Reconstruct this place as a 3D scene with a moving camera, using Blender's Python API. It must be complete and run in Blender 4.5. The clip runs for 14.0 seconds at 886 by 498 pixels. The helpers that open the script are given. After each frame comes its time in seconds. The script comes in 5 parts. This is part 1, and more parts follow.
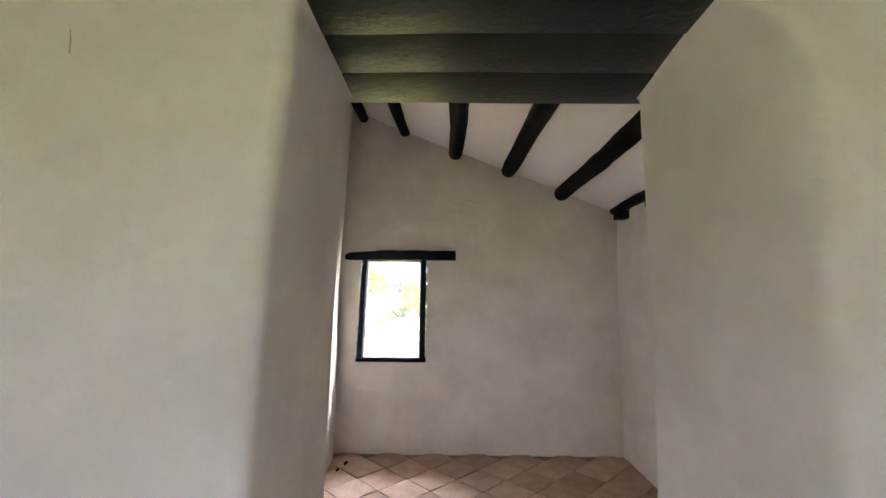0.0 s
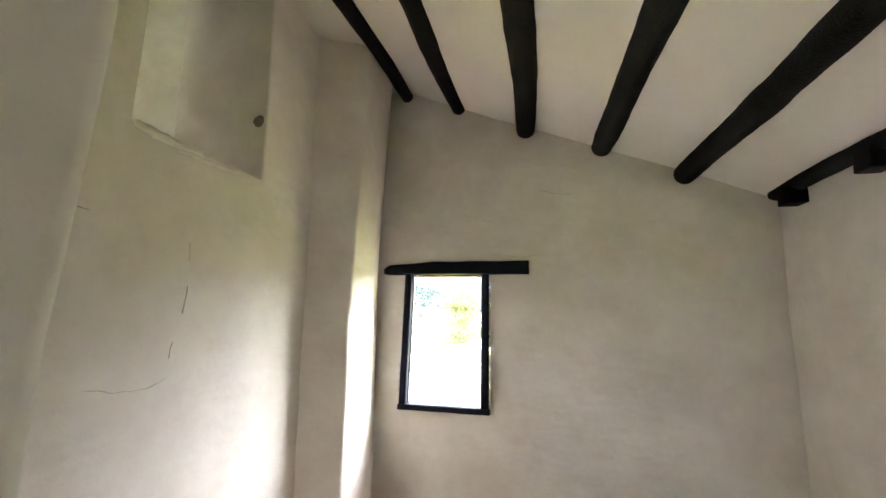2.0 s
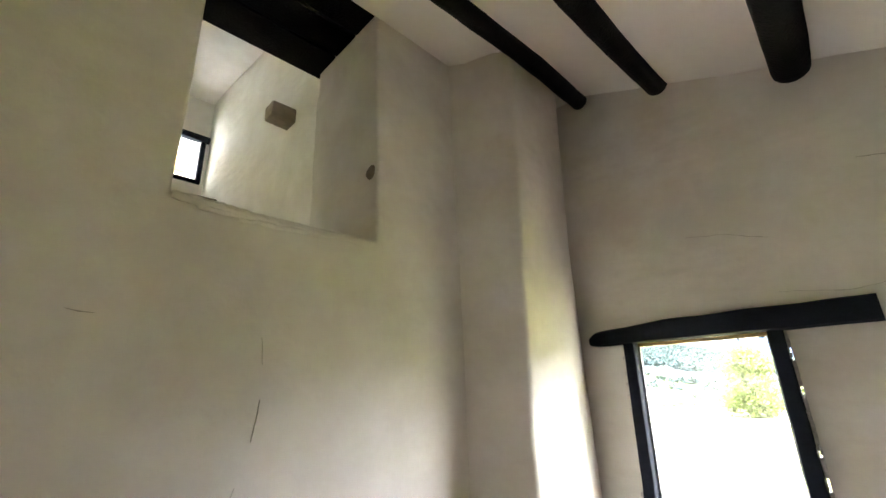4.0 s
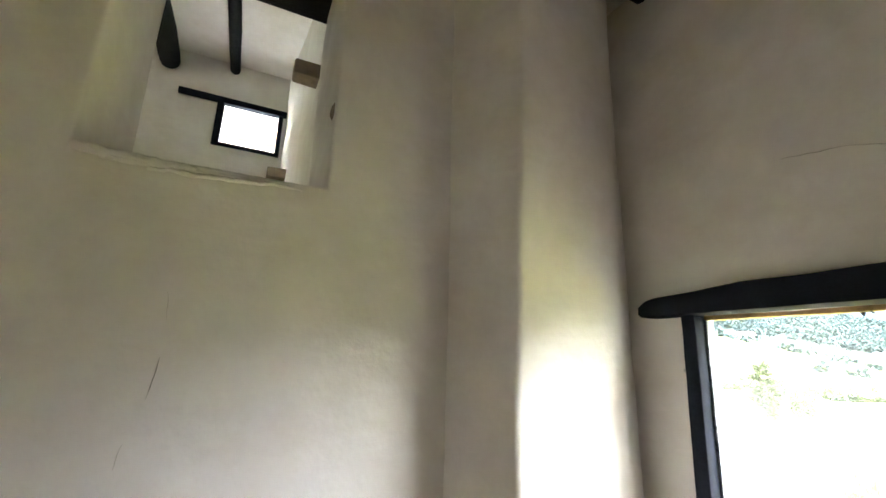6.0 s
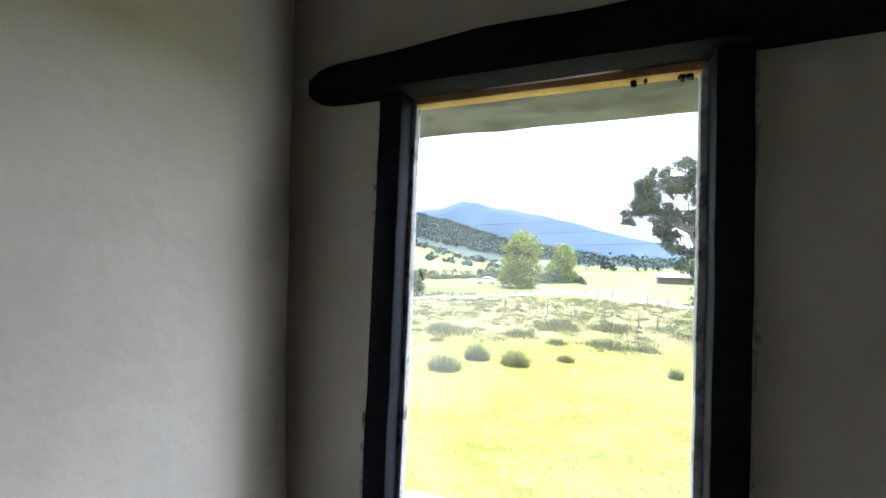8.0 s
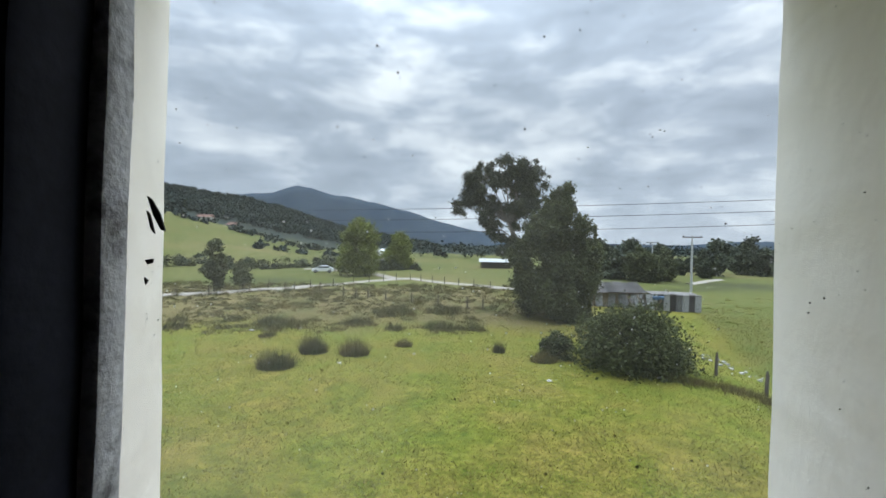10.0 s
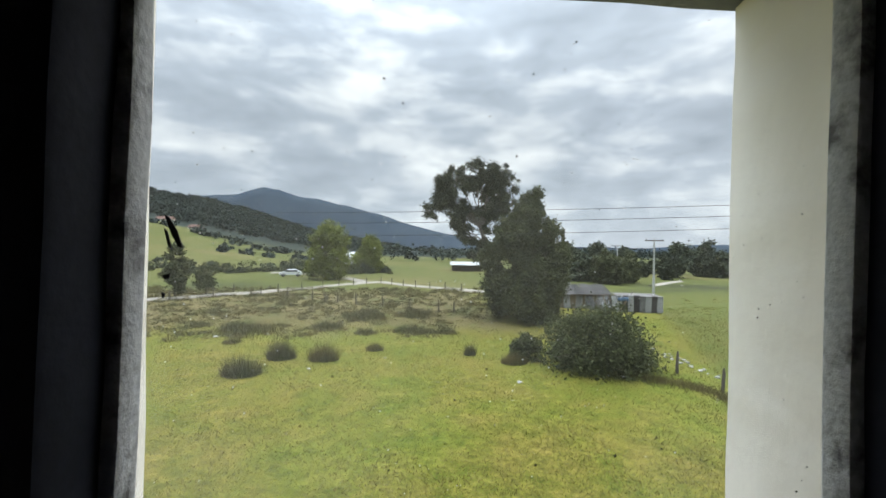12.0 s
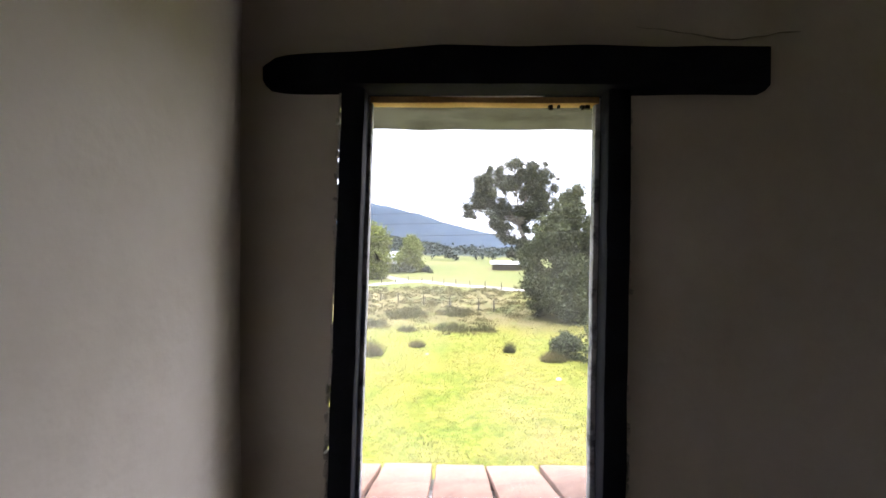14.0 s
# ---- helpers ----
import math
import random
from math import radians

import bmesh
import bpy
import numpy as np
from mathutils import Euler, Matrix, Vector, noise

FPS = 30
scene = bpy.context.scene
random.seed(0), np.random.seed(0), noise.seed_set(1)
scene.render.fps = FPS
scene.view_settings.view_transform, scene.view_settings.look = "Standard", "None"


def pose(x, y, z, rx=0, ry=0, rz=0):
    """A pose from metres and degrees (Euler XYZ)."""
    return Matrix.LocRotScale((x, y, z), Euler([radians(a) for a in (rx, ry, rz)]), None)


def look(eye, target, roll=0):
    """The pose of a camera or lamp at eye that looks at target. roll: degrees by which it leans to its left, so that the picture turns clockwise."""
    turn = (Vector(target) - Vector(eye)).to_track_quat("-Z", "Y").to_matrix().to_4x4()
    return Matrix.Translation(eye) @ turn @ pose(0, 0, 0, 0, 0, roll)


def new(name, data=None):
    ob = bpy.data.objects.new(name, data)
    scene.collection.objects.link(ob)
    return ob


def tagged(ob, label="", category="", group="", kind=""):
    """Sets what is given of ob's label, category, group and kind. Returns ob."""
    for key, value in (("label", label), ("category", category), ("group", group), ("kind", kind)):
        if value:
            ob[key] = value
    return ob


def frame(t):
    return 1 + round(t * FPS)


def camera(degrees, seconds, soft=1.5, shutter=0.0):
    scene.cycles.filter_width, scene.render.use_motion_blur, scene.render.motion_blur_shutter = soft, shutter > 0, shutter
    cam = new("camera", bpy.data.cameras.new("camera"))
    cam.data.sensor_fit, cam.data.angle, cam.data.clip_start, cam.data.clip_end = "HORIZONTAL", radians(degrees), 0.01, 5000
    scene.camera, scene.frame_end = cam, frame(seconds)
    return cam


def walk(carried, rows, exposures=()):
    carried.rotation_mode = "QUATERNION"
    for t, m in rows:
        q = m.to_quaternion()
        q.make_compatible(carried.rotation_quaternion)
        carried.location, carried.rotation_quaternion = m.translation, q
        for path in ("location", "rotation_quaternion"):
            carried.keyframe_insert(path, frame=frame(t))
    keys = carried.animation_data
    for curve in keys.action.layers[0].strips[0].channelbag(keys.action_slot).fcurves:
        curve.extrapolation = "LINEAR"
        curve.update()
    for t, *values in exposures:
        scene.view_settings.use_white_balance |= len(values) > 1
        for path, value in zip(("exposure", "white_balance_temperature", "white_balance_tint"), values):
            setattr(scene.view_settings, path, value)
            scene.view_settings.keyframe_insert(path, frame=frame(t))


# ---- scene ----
cam = camera(93.9, 14.0)

PATH = [
    (0, (0.401, -0.25, 1.585), (0.377, 1.739, 1.79), 0.5),
    (0.5, (0.397, 0.073, 1.612), (0.423, 2.061, 1.83), 0.8),
    (1, (0.481, 0.352, 1.586), (0.402, 2.329, 1.881), 0.1),
    (1.5, (0.539, 0.609, 1.641), (0.284, 2.574, 1.915), 0.9),
    (2, (0.533, 0.847, 1.635), (0.095, 2.777, 1.924), 0.7),
    (2.5, (0.449, 1.106, 1.663), (-0.168, 2.969, 2.044), -1.5),
    (3, (0.427, 1.374, 1.685), (-0.483, 3.105, 2.104), -2.2),
    (3.5, (0.43, 1.585, 1.692), (-0.708, 3.141, 2.224), -2.7),
    (3.7, (0.426, 1.663, 1.714), (-0.795, 3.138, 2.293), -2.7),
    (5.8, (0.585, 2.424, 1.795), (-1.204, 3.171, 2.288), 1.3),
    (6, (0.546, 2.493, 1.75), (-1.208, 3.323, 2.234), 1.5),
    (6.5, (0.371, 2.61, 1.705), (-1.212, 3.784, 2.044), 0.6),
    (7, (0.236, 2.858, 1.63), (-1.172, 4.268, 1.811), 1.7),
    (7.5, (0.12, 3.034, 1.58), (-0.982, 4.702, 1.638), 1.9),
    (8, (-0.036, 3.208, 1.569), (-0.757, 5.074, 1.591), 1.0),
    (8.5, (-0.16, 3.36, 1.559), (-0.555, 5.321, 1.55), 0.8),
    (11, (-0.218, 3.855, 1.483), (-0.105, 5.851, 1.459), 0.8),
    (11.5, (-0.221, 3.807, 1.512), (-0.064, 5.801, 1.493), 0.8),
    (12, (-0.238, 3.722, 1.512), (-0.06, 5.714, 1.506), 0.9),
    (12.5, (-0.249, 3.606, 1.526), (-0.092, 5.6, 1.531), 1.1),
    (13, (-0.239, 3.439, 1.534), (-0.121, 5.435, 1.555), 0.8),
    (13.5, (-0.207, 3.202, 1.536), (-0.208, 5.202, 1.549), 1.7),
    (14, (-0.237, 3.027, 1.546), (-0.252, 5.026, 1.534), 0.4),
]
EXPOSURES = [(0.0, 4.6, 6450, 27), (0.5, 4.8, 6700, 24), (1.0, 4.95, 6650, 20), (2.0, 5.0, 6600, 17), (3.7, 4.9, 6500, 17), (6.0, 4.75, 6300, 16), (6.5, 4.5, 6100, 16), (7.0, 3.85, 6250, 15), (7.5, 3.1, 6500, 17), (8.0, 2.35, 5900, 15), (8.5, 1.9, 5100, 22), (9.5, 0.5, 6200, 13), (11.0, -0.25, 6400, 12), (12.0, 0.15, 6700, 12), (12.5, 0.45, 7300, 13), (13.0, 0.65, 7900, 14), (13.5, 1.1, 8800, 20), (14.0, 1.8, 6600, 25)]
walk(cam, [(t, look(eye, target, roll)) for t, eye, target, roll in PATH], EXPOSURES)

# ---- world, sun, exposure ----
def make_world():
    w = bpy.data.worlds.new("overcast_sky")
    w.use_nodes = True
    nt = w.node_tree
    N, L = nt.nodes, nt.links
    N.clear()
    out = N.new("ShaderNodeOutputWorld")
    sky = N.new("ShaderNodeTexSky")
    sky.sky_type, sky.sun_disc = "NISHITA", False
    sky.sun_elevation, sky.sun_rotation = radians(34), radians(45)
    b1 = N.new("ShaderNodeBackground")
    b1.inputs["Strength"].default_value = 0.05
    L.new(sky.outputs[0], b1.inputs["Color"])
    tc = N.new("ShaderNodeTexCoord")
    sep = N.new("ShaderNodeSeparateXYZ")
    L.new(tc.outputs["Generated"], sep.inputs[0])

    def math_node(op, a, b=None):
        m = N.new("ShaderNodeMath")
        m.operation = op
        for i, v in enumerate((a, b)):
            if v is None:
                continue
            if isinstance(v, (int, float)):
                m.inputs[i].default_value = v
            else:
                L.new(v, m.inputs[i])
        return m.outputs[0]
    up = math_node("MAXIMUM", sep.outputs[2], 0.0)
    # cloud banks lie flat: squeezed in height
    comb = N.new("ShaderNodeCombineXYZ")
    L.new(sep.outputs[0], comb.inputs[0]), L.new(sep.outputs[1], comb.inputs[1]), L.new(math_node("MULTIPLY", sep.outputs[2], 2.6), comb.inputs[2])
    big = N.new("ShaderNodeTexNoise")
    big.inputs["Scale"].default_value, big.inputs["Detail"].default_value, big.inputs["Roughness"].default_value = 4.6, 10, 0.56
    big.inputs["Distortion"].default_value = 0.15
    L.new(comb.outputs[0], big.inputs["Vector"])
    ramp = N.new("ShaderNodeValToRGB")
    e = ramp.color_ramp.elements
    e[0].position, e[0].color = 0.30, (0.285, 0.345, 0.42, 1)
    e[1].position, e[1].color = 0.70, (0.74, 0.81, 0.865, 1)
    m = e.new(0.5)
    m.color = (0.40, 0.475, 0.565, 1)
    L.new(big.outputs[0], ramp.inputs[0])
    b2 = N.new("ShaderNodeBackground")
    L.new(ramp.outputs[0], b2.inputs["Color"])
    # the cloud cover is thin and bright overhead, with a pale rim along the horizon
    lift = math_node("ADD", math_node("MULTIPLY", math_node("POWER", up, 4.0), SKY_LIFT), SKY_BASE)
    glow = math_node("MULTIPLY", math_node("POWER", math_node("SUBTRACT", 1.0, up), 7.0), 0.28)
    L.new(math_node("ADD", lift, glow), b2.inputs["Strength"])
    # nearly closed cloud over the clear sky
    add = N.new("ShaderNodeMixShader")
    add.inputs[0].default_value = 0.93
    L.new(b1.outputs[0], add.inputs[1]), L.new(b2.outputs[0], add.inputs[2])
    L.new(add.outputs[0], out.inputs[0])
    scene.world = w


SKY_BASE, SKY_LIFT = 1.2, 14.0
make_world()
sun = new("sun", bpy.data.lights.new("sun", "SUN"))
# a veiled sun: a wide bright glow behind cloud, ahead and to the right
sun.data.energy, sun.data.angle, sun.data.color = 1.3, radians(60), (0.96, 0.98, 1.0)
sun.matrix_world = look((42.4, 42.4, 32), (0, 0, 0))


# ---- materials ----
def material(name, col, rough=0.8, metal=0.0, col2=None, scale=4.0, fine=60.0, bump=0.3, dist=0.01, spec=0.3, detail=6, third=None, lo=0.35, hi=0.65, coords="Object", vary=0.0, grain=0.35):
    """Two-scale mottled surface: a broad mix of two colours, fine grain, and relief."""
    m = bpy.data.materials.new(name)
    m.use_nodes = True
    N, L = m.node_tree.nodes, m.node_tree.links
    p = N["Principled BSDF"]
    p.inputs["Roughness"].default_value, p.inputs["Metallic"].default_value = rough, metal
    p.inputs["Specular IOR Level"].default_value = spec
    tc = N.new("ShaderNodeTexCoord")
    n1 = N.new("ShaderNodeTexNoise")
    n1.inputs["Scale"].default_value, n1.inputs["Detail"].default_value = scale, detail
    n1.inputs["Roughness"].default_value = 0.6
    L.new(tc.outputs[coords], n1.inputs["Vector"])
    n2 = N.new("ShaderNodeTexNoise")
    n2.inputs["Scale"].default_value, n2.inputs["Detail"].default_value = fine, 4
    L.new(tc.outputs[coords], n2.inputs["Vector"])
    r = N.new("ShaderNodeValToRGB")
    e = r.color_ramp.elements
    c2 = col2 or tuple(min(1, c * 0.8) for c in col)
    e[0].position, e[0].color = lo, (*c2, 1)
    e[1].position, e[1].color = hi, (*col, 1)
    if third:
        x = e.new((lo + hi) / 2)
        x.color = (*third, 1)
    L.new(n1.outputs[0], r.inputs[0])
    mix = N.new("ShaderNodeMix")
    mix.data_type, mix.blend_type = "RGBA", "OVERLAY"
    mix.inputs["Factor"].default_value = grain
    L.new(r.outputs[0], mix.inputs["A"]), L.new(n2.outputs[0], mix.inputs["B"])
    colour = mix.outputs["Result"]
    if vary:
        oi = N.new("ShaderNodeObjectInfo")
        hs = N.new("ShaderNodeHueSaturation")
        mp = N.new("ShaderNodeMapRange")
        mp.inputs["To Min"].default_value, mp.inputs["To Max"].default_value = 1 - vary, 1 + vary
        L.new(oi.outputs["Random"], mp.inputs["Value"])
        L.new(mp.outputs[0], hs.inputs["Value"])
        L.new(colour, hs.inputs["Color"])
        colour = hs.outputs[0]
    L.new(colour, p.inputs["Base Color"])
    b = N.new("ShaderNodeBump")
    b.inputs["Strength"].default_value, b.inputs["Distance"].default_value = bump, dist
    add = N.new("ShaderNodeMath")
    add.operation = "ADD"
    L.new(n1.outputs[0], add.inputs[0]), L.new(n2.outputs[0], add.inputs[1])
    L.new(add.outputs[0], b.inputs["Height"])
    L.new(b.outputs[0], p.inputs["Normal"])
    return m


PLASTER = material("lime_plaster", (0.89, 0.85, 0.79), 0.9, col2=(0.77, 0.725, 0.655), scale=2.6, fine=13, bump=0.2, dist=0.02, spec=0.2, grain=0.14, lo=0.3, hi=0.66)


def trowelled(m, depth, stain, amount):
    """Flat trowel waves and soft damp patches on a lime wall."""
    N, L = m.node_tree.nodes, m.node_tree.links
    p = N["Principled BSDF"]
    old = p.inputs["Normal"].links[0].from_socket
    base = p.inputs["Base Color"].links[0].from_socket
    tc = N.new("ShaderNodeTexCoord")
    mp = N.new("ShaderNodeMapping")
    mp.inputs["Scale"].default_value = (1.0, 1.0, 3.2)
    mp.inputs["Rotation"].default_value = (0.08, 0.11, 0.0)
    L.new(tc.outputs["Object"], mp.inputs["Vector"])
    n = N.new("ShaderNodeTexNoise")
    n.inputs["Scale"].default_value, n.inputs["Detail"].default_value, n.inputs["Distortion"].default_value = 2.0, 2, 0.15
    L.new(mp.outputs[0], n.inputs["Vector"])
    b = N.new("ShaderNodeBump")
    b.inputs["Strength"].default_value, b.inputs["Distance"].default_value = 0.4, depth
    L.new(n.outputs[0], b.inputs["Height"]), L.new(old, b.inputs["Normal"])
    L.new(b.outputs[0], p.inputs["Normal"])
    n2 = N.new("ShaderNodeTexNoise")
    n2.inputs["Scale"].default_value, n2.inputs["Detail"].default_value, n2.inputs["Roughness"].default_value = 1.1, 10, 0.68
    L.new(tc.outputs["Object"], n2.inputs["Vector"])
    mr = N.new("ShaderNodeMapRange")
    mr.inputs["From Min"].default_value, mr.inputs["From Max"].default_value = 0.5, 0.75
    mr.inputs["To Max"].default_value = amount
    L.new(n2.outputs[0], mr.inputs["Value"])
    mx = N.new("ShaderNodeMix")
    mx.data_type = "RGBA"
    mx.inputs["B"].default_value = (*stain, 1)
    L.new(mr.outputs[0], mx.inputs["Factor"]), L.new(base, mx.inputs["A"])
    L.new(mx.outputs["Result"], p.inputs["Base Color"])


trowelled(PLASTER, 0.035, (0.62, 0.55, 0.45), 0.45)
WHITE_CEILING = material("ceiling_limewash", (0.92, 0.895, 0.85), 0.9, col2=(0.87, 0.84, 0.785), scale=1.6, fine=18, bump=0.15, dist=0.014, spec=0.2, grain=0.1)
BLACK_WOOD = material("tarred_wood", (0.010, 0.010, 0.0095), 0.65, col2=(0.005, 0.005, 0.005), scale=9, fine=90, bump=0.6, dist=0.01, spec=0.12)
GREEN_WOOD = material("dark_green_board", (0.012, 0.017, 0.013), 0.45, col2=(0.0045, 0.006, 0.005), scale=5, fine=50, bump=0.5, dist=0.006, spec=0.4)
FRAME_PAINT = material("black_paint", (0.014, 0.017, 0.028), 0.7, col2=(0.008, 0.010, 0.017), scale=12, fine=120, bump=0.2, dist=0.003, spec=0.12)
STOP_PAINT = material("grey_putty", (0.52, 0.54, 0.57), 0.6, col2=(0.17, 0.17, 0.18), scale=22, fine=150, bump=0.5, dist=0.004, lo=0.36, hi=0.5)
PINE = material("raw_pine", (0.62, 0.40, 0.17), 0.6, col2=(0.45, 0.27, 0.1), scale=14, fine=140, bump=0.2, dist=0.002)
CHIP = material("broken_plaster", (0.78, 0.76, 0.72), 0.95, col2=(0.5, 0.48, 0.44), scale=30, fine=200, bump=0.5, dist=0.004)
TERRA = material("terracotta_tile", (0.55, 0.39, 0.30), 0.8, col2=(0.44, 0.29, 0.21), scale=6, fine=70, bump=0.3, dist=0.004, vary=0.18)
SILL_TILE = material("sill_tile", (0.30, 0.175, 0.125), 0.85, col2=(0.22, 0.125, 0.09), scale=9, fine=80, bump=0.4, dist=0.004, vary=0.15)
MORTAR = material("mortar", (0.30, 0.26, 0.21), 0.95, col2=(0.2, 0.17, 0.14), scale=12, fine=90, bump=0.5, dist=0.006)
DIRT = material("dark_dirt", (0.02, 0.018, 0.015), 0.9, scale=30)
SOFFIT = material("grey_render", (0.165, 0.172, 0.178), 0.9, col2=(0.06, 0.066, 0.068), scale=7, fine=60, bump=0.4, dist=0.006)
ORANGE_TILE = material("orange_roof", (0.62, 0.28, 0.12), 0.8, col2=(0.5, 0.22, 0.1), scale=3, fine=30)
GRASS_BLADE = material("grass_blade", (0.115, 0.122, 0.018), 0.7, col2=(0.26, 0.205, 0.06), scale=0.5, fine=9, bump=0.0, spec=0.2)
RUSH = material("rush_blades", (0.09, 0.09, 0.03), 0.8, col2=(0.145, 0.108, 0.045), scale=0.8, fine=9, bump=0.0, spec=0.15)
RUSH_DARK = material("dark_rush", (0.052, 0.064, 0.024), 0.8, col2=(0.088, 0.074, 0.036), scale=0.9, fine=9, bump=0.0, spec=0.15)
LEAF_DARK = material("cypress_foliage", (0.10, 0.108, 0.05), 0.8, col2=(0.055, 0.062, 0.03), scale=0.7, fine=6, bump=0.0, spec=0.15)
LEAF_EUC = material("eucalyptus_foliage", (0.072, 0.077, 0.046), 0.7, col2=(0.042, 0.046, 0.03), scale=0.5, fine=6, bump=0.0, spec=0.2)
LEAF_WILLOW = material("willow_foliage", (0.16, 0.18, 0.036), 0.8, col2=(0.11, 0.125, 0.03), scale=0.5, fine=6, bump=0.0, spec=0.15)
LEAF_BUSH = material("bush_foliage", (0.072, 0.08, 0.032), 0.8, col2=(0.045, 0.052, 0.022), scale=1.2, fine=8, bump=0.0, spec=0.15)
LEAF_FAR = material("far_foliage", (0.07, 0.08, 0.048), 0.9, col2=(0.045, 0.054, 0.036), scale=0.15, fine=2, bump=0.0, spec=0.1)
# airlight of the far slopes is mixed into this paler, bluer leaf colour
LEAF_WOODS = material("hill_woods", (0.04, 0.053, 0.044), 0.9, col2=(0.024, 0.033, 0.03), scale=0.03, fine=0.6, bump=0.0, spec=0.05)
BARK = material("bark", (0.16, 0.13, 0.10), 0.9, col2=(0.09, 0.07, 0.055), scale=3, fine=20, bump=0.6, dist=0.03)
BARK_PALE = material("pale_bark", (0.22, 0.19, 0.16), 0.9, col2=(0.11, 0.095, 0.08), scale=2, fine=14, bump=0.5, dist=0.03)
POST = material("weathered_post", (0.11, 0.092, 0.075), 0.9, col2=(0.06, 0.05, 0.04), scale=8, fine=50)
CONCRETE = material("pole_concrete", (0.42, 0.42, 0.41), 0.85, col2=(0.34, 0.34, 0.33), scale=3, fine=30)
TIN = material("corrugated_tin", (0.42, 0.43, 0.44), 0.6, metal=0.1, col2=(0.22, 0.21, 0.2), scale=1.2, fine=14, vary=0.75)
TIN_DARK = material("old_tin_roof", (0.115, 0.11, 0.105), 0.75, metal=0.1, col2=(0.06, 0.05, 0.045), scale=1.0, fine=12, vary=0.5)
ADOBE = material("adobe_wall", (0.30, 0.24, 0.18), 0.9, col2=(0.2, 0.16, 0.12), scale=2, fine=20)
STONE = material("white_stone", (0.42, 0.41, 0.38), 0.9, col2=(0.28, 0.27, 0.25), scale=4, fine=40)
CAR_PAINT = material("white_car_paint", (0.75, 0.76, 0.77), 0.3, spec=0.5, scale=1, bump=0.0)
RUBBER = material("tyre_rubber", (0.02, 0.02, 0.02), 0.8)
DARK_GLASS = material("dark_glazing", (0.03, 0.035, 0.04), 0.15, spec=0.6, bump=0.0)
WIRE = material("cable_black", (0.03, 0.03, 0.03), 0.6)
HOUSE_WHITE = material("white_render", (0.60, 0.585, 0.55), 0.9, scale=1)
ROOF_RED = material("red_tile_roof", (0.14, 0.075, 0.055), 0.85, scale=1, fine=8)


def ground_material():
    """Turf by the house, a rushy wet strip, far pastures and woods, told apart by the plan."""
    m = bpy.data.materials.new("pasture")
    m.use_nodes = True
    N, L = m.node_tree.nodes, m.node_tree.links
    p = N["Principled BSDF"]
    p.inputs["Roughness"].default_value = 0.95
    p.inputs["Specular IOR Level"].default_value = 0.1
    tc = N.new("ShaderNodeTexCoord")

    def noise_ramp(scale, stops, detail=8, rough=0.62):
        n = N.new("ShaderNodeTexNoise")
        n.inputs["Scale"].default_value, n.inputs["Detail"].default_value, n.inputs["Roughness"].default_value = scale, detail, rough
        L.new(tc.outputs["Object"], n.inputs["Vector"])
        r = N.new("ShaderNodeValToRGB")
        e = r.color_ramp.elements
        e[0].position, e[0].color = stops[0][0], (*stops[0][1], 1)
        e[1].position, e[1].color = stops[-1][0], (*stops[-1][1], 1)
        for pos, c in stops[1:-1]:
            e.new(pos).color = (*c, 1)
        L.new(n.outputs[0], r.inputs[0])
        return n, r.outputs[0]
    n1, turf = noise_ramp(0.55, [(0.34, (0.064, 0.092, 0.010)), (0.47, (0.115, 0.112, 0.016)), (0.6, (0.168, 0.126, 0.030)), (0.7, (0.2, 0.142, 0.042))])
    n1b, turf2 = noise_ramp(2.6, [(0.38, (0.036, 0.045, 0.007)), (0.5, (0.125, 0.118, 0.017)), (0.62, (0.25, 0.195, 0.045))], 14, 0.8)
    mt = N.new("ShaderNodeMix")
    mt.data_type = "RGBA"
    mt.inputs["Factor"].default_value = 0.55
    L.new(turf, mt.inputs["A"]), L.new(turf2, mt.inputs["B"])
    # single tussocks and worn spots
    n5, tuft = noise_ramp(7.5, [(0.36, (0.16, 0.17, 0.15)), (0.5, (0.5, 0.5, 0.5)), (0.66, (0.80, 0.78, 0.72))], 12, 0.78)
    mo = N.new("ShaderNodeMix")
    mo.data_type, mo.blend_type = "RGBA", "OVERLAY"
    mo.inputs["Factor"].default_value = 0.75
    L.new(mt.outputs["Result"], mo.inputs["A"]), L.new(tuft, mo.inputs["B"])
    n6, green = noise_ramp(0.11, [(0.42, (0.5, 0.5, 0.5)), (0.62, (0.36, 0.58, 0.30))], 4, 0.5)
    mg = N.new("ShaderNodeMix")
    mg.data_type, mg.blend_type = "RGBA", "OVERLAY"
    mg.inputs["Factor"].default_value = 0.4
    L.new(mo.outputs["Result"], mg.inputs["A"]), L.new(green, mg.inputs["B"])
    n2, wet = noise_ramp(0.32, [(0.32, (0.058, 0.068, 0.018)), (0.48, (0.11, 0.088, 0.034)), (0.58, (0.135, 0.105, 0.044)), (0.7, (0.09, 0.1, 0.022))])
    n3, far = noise_ramp(0.022, [(0.36, (0.042, 0.046, 0.016)), (0.45, (0.076, 0.084, 0.02)), (0.54, (0.1, 0.096, 0.028)), (0.64, (0.138, 0.112, 0.044))], 10, 0.68)
    n4, wood = noise_ramp(0.05, [(0.35, (0.016, 0.022, 0.018)), (0.65, (0.03, 0.038, 0.029))])
    sep = N.new("ShaderNodeSeparateXYZ")
    L.new(tc.outputs["Object"], sep.inputs[0])
    nw = N.new("ShaderNodeTexNoise")
    nw.inputs["Scale"].default_value, nw.inputs["Detail"].default_value = 0.12, 5
    L.new(tc.outputs["Object"], nw.inputs["Vector"])

